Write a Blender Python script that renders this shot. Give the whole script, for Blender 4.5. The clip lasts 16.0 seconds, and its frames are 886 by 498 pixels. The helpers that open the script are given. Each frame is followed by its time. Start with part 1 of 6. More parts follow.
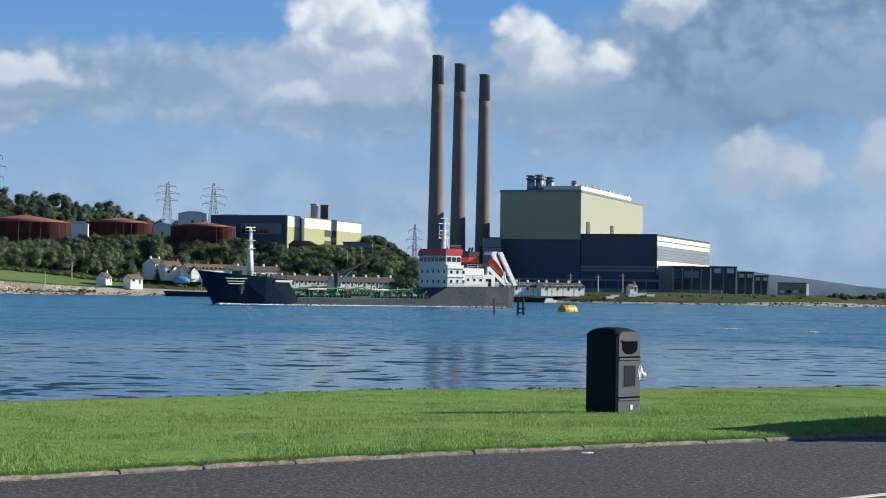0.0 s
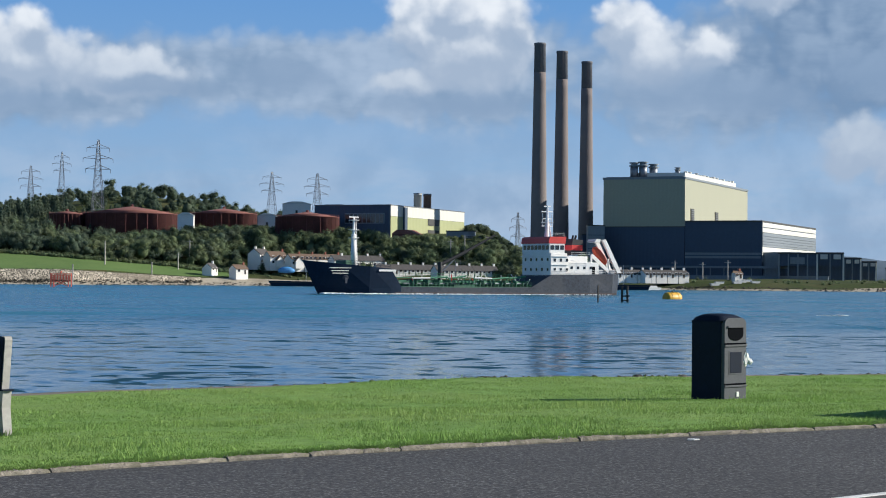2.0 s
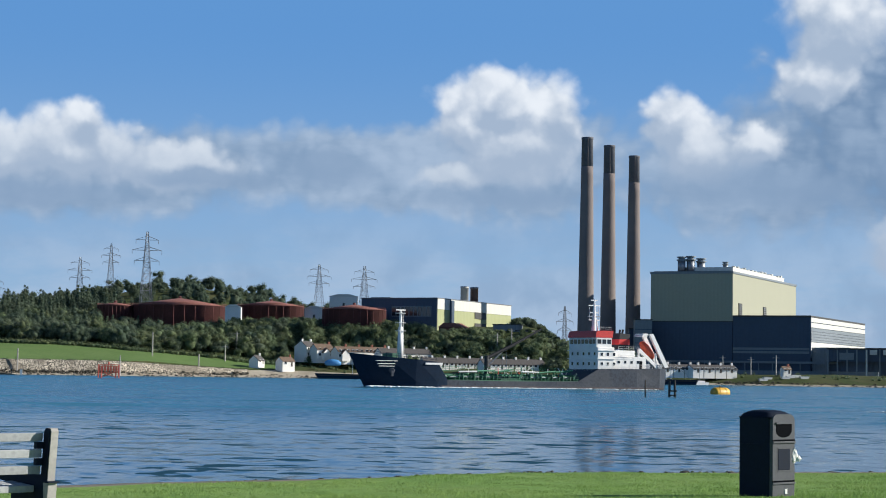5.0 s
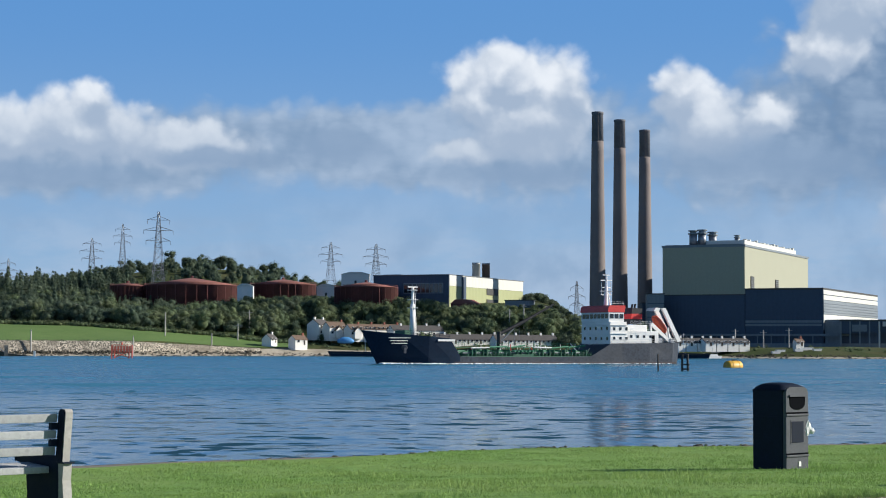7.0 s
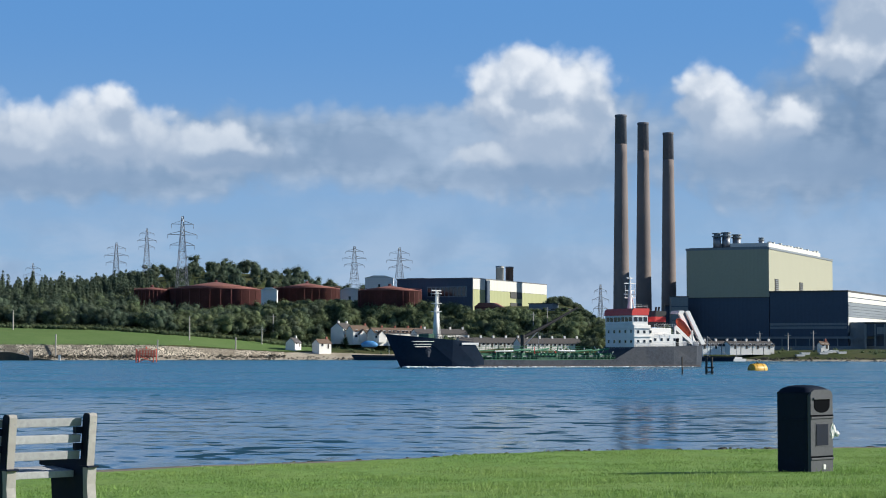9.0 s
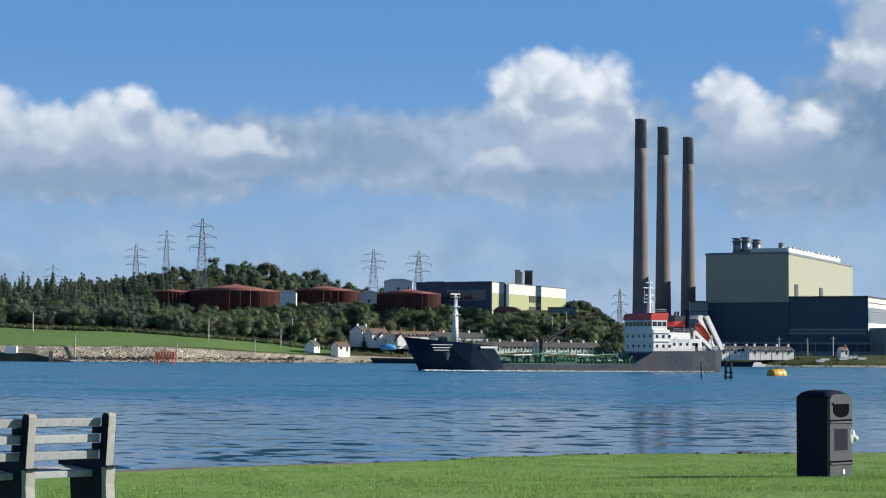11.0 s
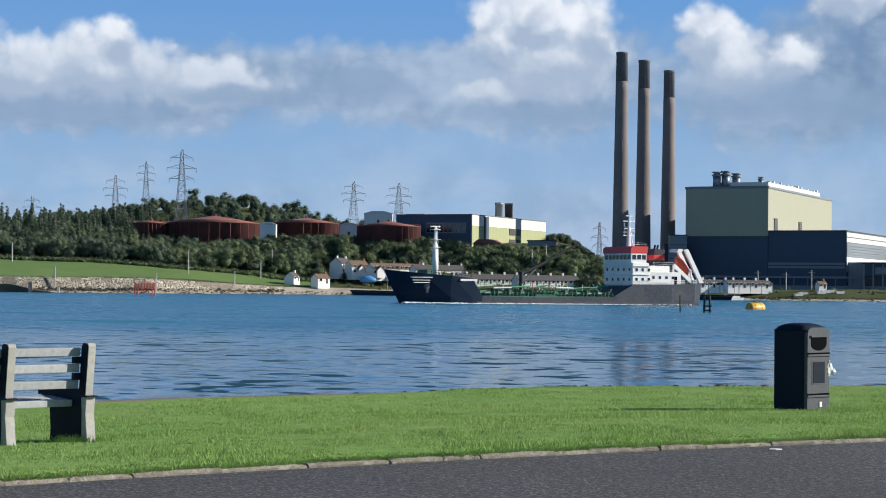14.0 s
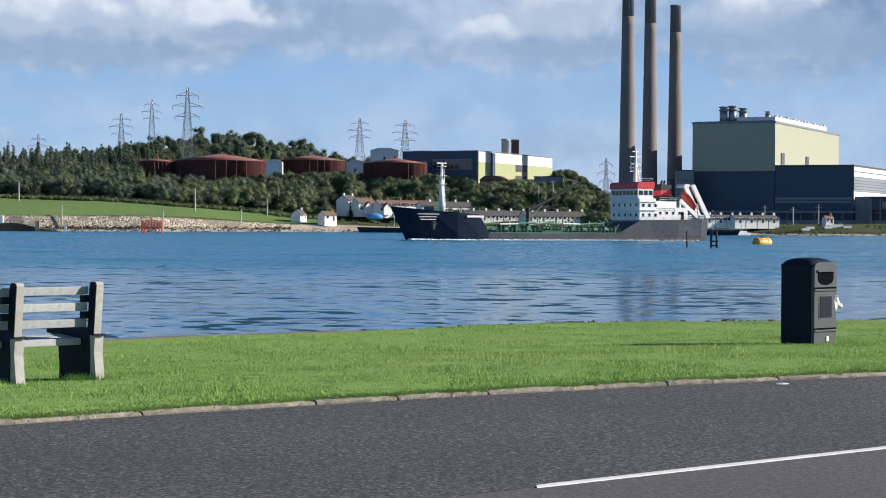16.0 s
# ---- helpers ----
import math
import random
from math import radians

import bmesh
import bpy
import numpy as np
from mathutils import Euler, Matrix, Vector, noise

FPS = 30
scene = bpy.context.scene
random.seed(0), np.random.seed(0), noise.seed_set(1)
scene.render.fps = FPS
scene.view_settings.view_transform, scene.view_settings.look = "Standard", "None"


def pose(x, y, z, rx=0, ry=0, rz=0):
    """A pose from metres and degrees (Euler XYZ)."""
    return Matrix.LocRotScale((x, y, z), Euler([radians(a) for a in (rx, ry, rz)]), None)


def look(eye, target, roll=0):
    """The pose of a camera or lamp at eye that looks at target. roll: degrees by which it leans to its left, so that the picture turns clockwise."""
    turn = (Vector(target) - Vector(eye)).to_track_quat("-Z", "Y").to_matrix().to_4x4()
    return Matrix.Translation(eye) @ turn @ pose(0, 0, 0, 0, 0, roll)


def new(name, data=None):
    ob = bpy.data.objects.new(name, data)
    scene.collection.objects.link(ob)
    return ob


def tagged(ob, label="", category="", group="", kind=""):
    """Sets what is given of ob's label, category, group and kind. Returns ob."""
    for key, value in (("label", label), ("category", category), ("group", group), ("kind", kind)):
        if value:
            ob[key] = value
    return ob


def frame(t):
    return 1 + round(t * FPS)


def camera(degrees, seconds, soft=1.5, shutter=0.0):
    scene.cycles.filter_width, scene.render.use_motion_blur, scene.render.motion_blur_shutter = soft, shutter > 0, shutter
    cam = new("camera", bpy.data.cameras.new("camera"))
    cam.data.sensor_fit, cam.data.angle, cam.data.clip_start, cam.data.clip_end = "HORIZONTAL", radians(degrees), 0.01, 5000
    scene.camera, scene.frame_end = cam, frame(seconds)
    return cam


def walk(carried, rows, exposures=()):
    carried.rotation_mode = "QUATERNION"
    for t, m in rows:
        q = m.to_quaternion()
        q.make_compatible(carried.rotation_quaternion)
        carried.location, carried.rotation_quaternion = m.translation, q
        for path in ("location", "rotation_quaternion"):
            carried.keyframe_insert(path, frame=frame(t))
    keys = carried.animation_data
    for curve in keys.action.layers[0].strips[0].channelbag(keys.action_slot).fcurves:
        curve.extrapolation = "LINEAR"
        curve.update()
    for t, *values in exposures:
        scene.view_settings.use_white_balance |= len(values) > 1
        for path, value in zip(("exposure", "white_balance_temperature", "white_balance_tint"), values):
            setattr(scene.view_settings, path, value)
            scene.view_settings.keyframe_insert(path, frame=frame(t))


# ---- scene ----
# ---- the camera: a hand-held zoom that stays on one spot and turns ----
cam = camera(27.06, 16.0, soft=1.0)
EYE = (0.0, 0.0, 3.9)


def aim(t, yaw, pitch, roll, dx=0.0, dz=0.0):
    y, p = radians(yaw), radians(pitch)
    eye = Vector(EYE) + Vector((dx, 0, dz))
    return t, look(eye, eye + Vector((math.sin(y) * math.cos(p), math.cos(y) * math.cos(p), math.sin(p))) * 100, roll)


walk(cam, [aim(*row) for row in [
    (0.0, 5.779, 1.329, 0.911, -0.007, 0.013),
    (0.5, 5.537, 0.997, 1.109, 0.003, 0.007),
    (1.0, 4.954, 0.987, 1.128, 0.001, 0.006),
    (1.5, 3.713, 1.092, 0.829, -0.002, 0.006),
    (2.0, 2.573, 0.931, 0.531, -0.011, -0.001),
    (2.5, 2.075, 1.064, 0.590, -0.007, 0.004),
    (3.0, 1.798, 1.586, 0.679, -0.004, 0.003),
    (3.5, 1.602, 2.200, 0.378, -0.003, 0.002),
    (4.0, 1.468, 3.025, 0.743, -0.006, 0.001),
    (4.2, 1.415, 3.352, 0.951, -0.001, 0.005),
    (6.3, 0.578, 3.953, 0.470, -0.009, 0.012),
    (6.5, 0.693, 3.770, 0.344, 0.005, 0.014),
    (7.0, 0.732, 3.083, 0.218, -0.003, 0.010),
    (7.5, 0.649, 2.925, -0.239, 0.001, 0.009),
    (8.0, 0.398, 3.102, -0.382, 0.002, 0.003),
    (8.5, 0.076, 3.205, -0.091, 0.004, 0.005),
    (9.0, 0.000, 3.189, 0.100, 0.002, 0.007),
    (9.5, -0.240, 3.100, -0.108, 0.005, 0.010),
    (9.7, -0.445, 3.122, -0.180, 0.002, 0.006),
    (12.0, -0.543, 3.348, 0.673, 0.001, -0.012),
    (12.5, -0.643, 3.332, 0.586, 0.003, -0.006),
    (13.0, -0.490, 3.084, 0.262, 0.007, -0.007),
    (13.5, -0.402, 2.350, 0.306, 0.009, -0.006),
    (14.0, 0.039, 1.202, 0.658, 0.002, -0.018),
    (14.5, 0.948, 0.513, 1.017, 0.004, -0.014),
    (15.0, 0.974, -0.163, 0.881, -0.001, -0.019),
    (15.5, 0.464, -0.648, 0.791, 0.002, -0.022),
    (16.0, -0.152, -0.770, 0.340, 0.001, -0.018),
]], exposures=[(0.0, 0.37, 6200, 10), (9.7, 0.37, 6200, 10), (13.2, 0.38, 6200, 10), (14.5, 0.48, 6270, 12), (16.0, 0.60, 6330, 13)])

# ---- light: sun from the right, low in the afternoon; sky with cumulus ----
SUN_EL, SUN_WAY = 25.0, Vector((1.0, 0.06, 0.0)).normalized()
sun_dir = Vector((SUN_WAY.x * math.cos(radians(SUN_EL)), SUN_WAY.y * math.cos(radians(SUN_EL)), math.sin(radians(SUN_EL))))
sun = new("sun", bpy.data.lights.new("sun", "SUN"))
sun.data.energy, sun.data.angle, sun.data.color = 5.0, radians(0.53), (1.0, 0.93, 0.80)
sun.matrix_world = look(sun_dir * 100, (0, 0, 0))


class Nodes:
    """Short-hand for building node trees."""

    def __init__(self, tree):
        self.tree = tree

    def add(self, kind):
        return self.tree.nodes.new(kind)

    def put(self, socket, v):
        if isinstance(v, bpy.types.NodeSocket):
            self.tree.links.new(v, socket)
        elif v is not None:
            socket.default_value = v

    def math(self, op, a, b=None, c=None, clamp=False):
        n = self.add("ShaderNodeMath")
        n.operation, n.use_clamp = op, clamp
        for s, v in zip(n.inputs, (a, b, c)):
            self.put(s, v)
        return n.outputs[0]

    def vec(self, x, y, z):
        n = self.add("ShaderNodeCombineXYZ")
        for s, v in zip(n.inputs, (x, y, z)):
            self.put(s, v)
        return n.outputs[0]

    def vmath(self, op, a, b):
        n = self.add("ShaderNodeVectorMath")
        n.operation = op
        self.put(n.inputs[0], a)
        self.put(n.inputs[1], b)
        return n.outputs[0]

    def noise(self, v, scale, detail=4.0, rough=0.55):
        n = self.add("ShaderNodeTexNoise")
        self.put(n.inputs["Vector"], v)
        n.inputs["Scale"].default_value, n.inputs["Detail"].default_value, n.inputs["Roughness"].default_value = scale, detail, rough
        return n.outputs["Fac"]

    def ramp(self, v, lo, hi, a=0.0, b=1.0, smooth=True):
        n = self.add("ShaderNodeMapRange")
        n.interpolation_type = "SMOOTHSTEP" if smooth else "LINEAR"
        for s, x in zip(n.inputs, (v, lo, hi, a, b)):
            self.put(s, x)
        return n.outputs[0]

    def mix(self, f, a, b, blend="MIX"):
        n = self.add("ShaderNodeMix")
        n.data_type, n.blend_type = "RGBA", blend
        for s, v in ((n.inputs[0], f), (n.inputs[6], a), (n.inputs[7], b)):
            self.put(s, v)
        return n.outputs[2]


world = bpy.data.worlds.new("sky")
scene.world = world
world.use_nodes = True
world.node_tree.nodes.clear()
N = Nodes(world.node_tree)
sky = N.add("ShaderNodeTexSky")
sky.sky_type, sky.sun_disc, sky.sun_elevation, sky.sun_rotation = "NISHITA", False, radians(SUN_EL), math.atan2(SUN_WAY.x, SUN_WAY.y)
sky.altitude, sky.air_density, sky.dust_density, sky.ozone_density = 0.0, 1.0, 0.15, 4.0
coord = N.add("ShaderNodeTexCoord").outputs["Generated"]
sep = N.add("ShaderNodeSeparateXYZ")
N.put(sep.inputs[0], coord)
DEG = 180 / math.pi
azimuth = N.math("MULTIPLY", N.math("ARCTAN2", sep.outputs[0], sep.outputs[1]), DEG)
height = N.math("MULTIPLY", N.math("ARCSINE", sep.outputs[2]), DEG)
flat = N.vec(azimuth, height, 0.0)
# billows: the cloud plane is warped by two noises before the masses are laid out
w1, w2 = N.noise(flat, 0.55, 4, 0.5), N.noise(N.vmath("ADD", flat, (37.0, 11.0, 5.0)), 0.55, 4, 0.5)
wa = N.math("ADD", azimuth, N.math("MULTIPLY", N.math("SUBTRACT", w1, 0.5), 1.5))
we = N.math("ADD", height, N.math("MULTIPLY", N.math("SUBTRACT", w2, 0.5), 1.3))
fine = N.noise(flat, 1.6, 4, 0.5)


def heads(size):
    """Rounded cauliflower heads: 0.5 at the middle of each, falling to its rim."""
    v = N.add("ShaderNodeTexVoronoi")
    v.feature = "SMOOTH_F1"
    v.inputs["Scale"].default_value = size
    v.inputs["Smoothness"].default_value = 0.35
    N.put(v.inputs["Vector"], N.vec(wa, we, 2.0))
    return N.math("SUBTRACT", 0.5, v.outputs["Distance"])


billow = N.math("ADD", heads(1.1), N.math("MULTIPLY", heads(2.6), 0.45))
broad = N.noise(N.vec(N.math("MULTIPLY", azimuth, 0.35), height, 3.0), 0.5, 5, 0.6)


def mass(p, a, e, ra, re):
    """A cloud mass: 1 at its heart, 0 at its edge. All in degrees of bearing and height."""
    x = N.math("DIVIDE", N.math("SUBTRACT", p[0], a), ra)
    y = N.math("DIVIDE", N.math("SUBTRACT", p[1], e), re)
    return N.math("SUBTRACT", 1.0, N.math("SQRT", N.math("ADD", N.math("MULTIPLY", x, x), N.math("MULTIPLY", y, y))))


def union(p, rows):
    out = None
    for row in rows:
        m = mass(p, *row)
        out = m if out is None else N.math("SMOOTH_MAX", out, m, 0.3)
    return out


GREY = [(-11.0, 5.4, 7.0, 1.1), (-3.0, 6.4, 8.0, 1.5), (0.0, 5.7, 4.5, 0.9), (3.6, 6.4, 4.6, 2.2), (10.5, 6.2, 4.8, 2.3), (15.0, 7.8, 5.0, 3.6),
        (20.5, 8.5, 4.5, 4.0), (26.0, 7.5, 6.0, 3.5), (-22.0, 6.0, 6.0, 2.0)]
WHITE = [(-13.2, 6.5, 3.1, 1.35), (-10.4, 6.6, 2.6, 1.4), (-10.1, 7.5, 0.75, 0.95), (-7.4, 6.2, 2.8, 1.0), (1.9, 7.9, 1.5, 1.5), (2.5, 8.6, 1.2, 1.05),
         (4.2, 8.1, 1.6, 1.3), (3.3, 7.2, 2.6, 1.8), (3.2, 8.4, 1.5, 1.1), (1.6, 6.0, 1.5, 0.5), (8.1, 7.7, 1.0, 1.3), (8.9, 7.1, 1.6, 1.4), (10.6, 7.0, 1.3, 0.9), (13.2, 10.8, 2.2, 2.0),
         (12.5, 9.2, 1.6, 1.3), (16.4, 10.4, 2.2, 1.5), (15.2, 4.2, 1.5, 1.2), (16.6, 3.7, 1.2, 0.9), (19.2, 4.2, 1.2, 1.4), (-15.5, 7.0, 2.4, 1.3), (25.0, 9.0, 3.0, 1.5)]
BASES = [(-2.4, 6.25, 1.9, 0.75), (-6.2, 5.85, 2.8, 0.5), (-12.0, 5.15, 4.5, 0.55), (3.2, 5.4, 3.4, 0.5), (11.0, 5.7, 5.0, 0.95), (17.0, 6.4, 5.0, 1.2)]
here = (wa, we)
sunward = (N.math("ADD", wa, 0.10), N.math("ADD", we, 0.62))
ruffle = N.math("ADD", N.math("MULTIPLY", N.math("SUBTRACT", fine, 0.5), 0.25), N.math("MULTIPLY", billow, 0.30))
grey, white, white_sun = union(here, GREY), union(here, WHITE), union(sunward, WHITE)
far = N.math("MULTIPLY", N.ramp(height, 6.5, 1.0), N.ramp(N.math("ADD", broad, N.ramp(azimuth, 2.0, 9.0, 0.0, 0.10)), 0.33, 0.60, 0.0, 0.9))
grey_f = N.math("MULTIPLY", N.ramp(N.math("ADD", grey, ruffle), -0.05, 0.45), 0.92)
white_f = N.ramp(N.math("ADD", white, ruffle), 0.0, 0.46)
edge_light = N.ramp(N.math("ADD", N.math("SUBTRACT", white, white_sun), N.math("ADD", N.math("MULTIPLY", N.math("SUBTRACT", fine, 0.5), 0.6), N.math("MULTIPLY", billow, 0.55))), -0.26, 0.74)
SKY = 0.056
blue = N.mix(1.0, sky.outputs[0], (SKY, SKY, SKY, 1), "MULTIPLY")
band = N.mix(N.ramp(height, 1.0, 11.0), (0.235, 0.365, 0.525, 1), (0.098, 0.245, 0.500, 1))
c = N.mix(N.ramp(height, 28.0, 14.0, 0.0, 0.9), blue, band)
c = N.mix(far, c, N.mix(N.ramp(w2, 0.35, 0.65), (0.228, 0.312, 0.432, 1), (0.325, 0.405, 0.515, 1)))
c = N.mix(grey_f, c, N.mix(N.ramp(N.math("ADD", broad, N.math("MULTIPLY", billow, 0.32)), 0.30, 0.78), N.mix(N.ramp(azimuth, 8.0, 15.0), (0.190, 0.268, 0.375, 1), (0.125, 0.195, 0.300, 1)), N.mix(N.ramp(azimuth, 8.0, 15.0), (0.320, 0.395, 0.495, 1), (0.255, 0.330, 0.430, 1))))
c = N.mix(white_f, c, N.mix(edge_light, (0.298, 0.365, 0.46, 1), N.mix(N.ramp(height, 5.2, 8.4), (0.385, 0.445, 0.52, 1), (0.66, 0.68, 0.70, 1))))
c = N.mix(N.ramp(N.math("ADD", union(here, BASES), ruffle), 0.0, 0.7, 0.0, 0.8), c, (0.205, 0.285, 0.400, 1))
bg = N.add("ShaderNodeBackground")
N.put(bg.inputs[0], c)
bg.inputs[1].default_value = 1.0
N.put(N.add("ShaderNodeOutputWorld").inputs[0], bg.outputs[0])


# ---- materials ----
def surface(name, colour, rough=0.7, metal=0.0, vary=0.25, scale=1.0, bump=0.0, second=None, amount=0.5, island=0.0, piece=0.0, ribs=None, spec=0.5, dirt=1.0, through_light=0.0):
    """A painted or natural surface with variation at two scales. second: a stain colour in patches; ribs: (axis, per metre, depth) of profiled sheet."""
    m = bpy.data.materials.new(name)
    m.use_nodes = True
    g = Nodes(m.node_tree)
    bsdf = m.node_tree.nodes["Principled BSDF"]
    xyz = g.add("ShaderNodeTexCoord").outputs["Object"]
    big, small = g.noise(xyz, 0.35 * scale, 4), g.noise(xyz, 3.2 * scale, 6, 0.65)
    c = g.mix(g.ramp(small, 0.25, 0.75) if vary < 0.65 else g.ramp(small, 0.42, 0.60), tuple(x * (1 - vary) for x in colour) + (1,), tuple(min(1, x * (1 + vary)) for x in colour) + (1,))
    if second:
        c = g.mix(g.math("MULTIPLY", g.ramp(g.math("ADD", g.math("MULTIPLY", big, 0.75), g.math("MULTIPLY", small, 0.25)), 0.42, 0.62), amount), c, (*second, 1))
    else:
        c = g.mix(g.ramp(big, 0.3, 0.7, 0.0, vary * dirt), c, tuple(x * 0.6 for x in colour) + (1,))
    if island:
        r = g.add("ShaderNodeNewGeometry").outputs["Random Per Island"]
        c = g.mix(1.0, c, g.mix(r, tuple([1 - island] * 3) + (1,), (1 + island, 1 + island * 0.9, 1 + island * 0.5, 1)), "MULTIPLY")
    if piece:
        r = g.add("ShaderNodeObjectInfo").outputs["Random"]
        c = g.mix(1.0, c, g.mix(r, tuple([1 - piece] * 3) + (1,), tuple([1 + piece] * 3) + (1,)), "MULTIPLY")
    g.put(bsdf.inputs["Base Color"], c)
    g.put(bsdf.inputs["Roughness"], g.ramp(small, 0.2, 0.8, max(0.03, rough - 0.1), min(1, rough + 0.1)))
    bsdf.inputs["Metallic"].default_value = metal
    bsdf.inputs["Specular IOR Level"].default_value = spec
    h = small
    if ribs:
        s = g.add("ShaderNodeSeparateXYZ")
        g.put(s.inputs[0], xyz)
        h = g.math("ADD", g.math("MULTIPLY", small, 0.15), g.math("ABSOLUTE", g.math("SINE", g.math("MULTIPLY", s.outputs[ribs[0]], math.pi * ribs[1]))))
        bump = ribs[2]
    if bump:
        b = g.add("ShaderNodeBump")
        b.inputs["Strength"].default_value = 1.0
        b.inputs["Distance"].default_value = bump
        g.put(b.inputs["Height"], h)
        g.put(bsdf.inputs["Normal"], b.outputs[0])
    if through_light:
        # thin leaves let part of the light through
        leaf = g.add("ShaderNodeBsdfTranslucent")
        g.put(leaf.inputs["Color"], c)
        both = g.add("ShaderNodeMixShader")
        both.inputs[0].default_value = through_light
        g.put(both.inputs[1], bsdf.outputs[0])
        g.put(both.inputs[2], leaf.outputs[0])
        for n in m.node_tree.nodes:
            if n.type == "OUTPUT_MATERIAL":
                g.put(n.inputs[0], both.outputs[0])
    return m


def glass_dark(name, colour=(0.02, 0.025, 0.03), rough=0.06):
    return surface(name, colour, rough, 0, 0.1, spec=0.8)


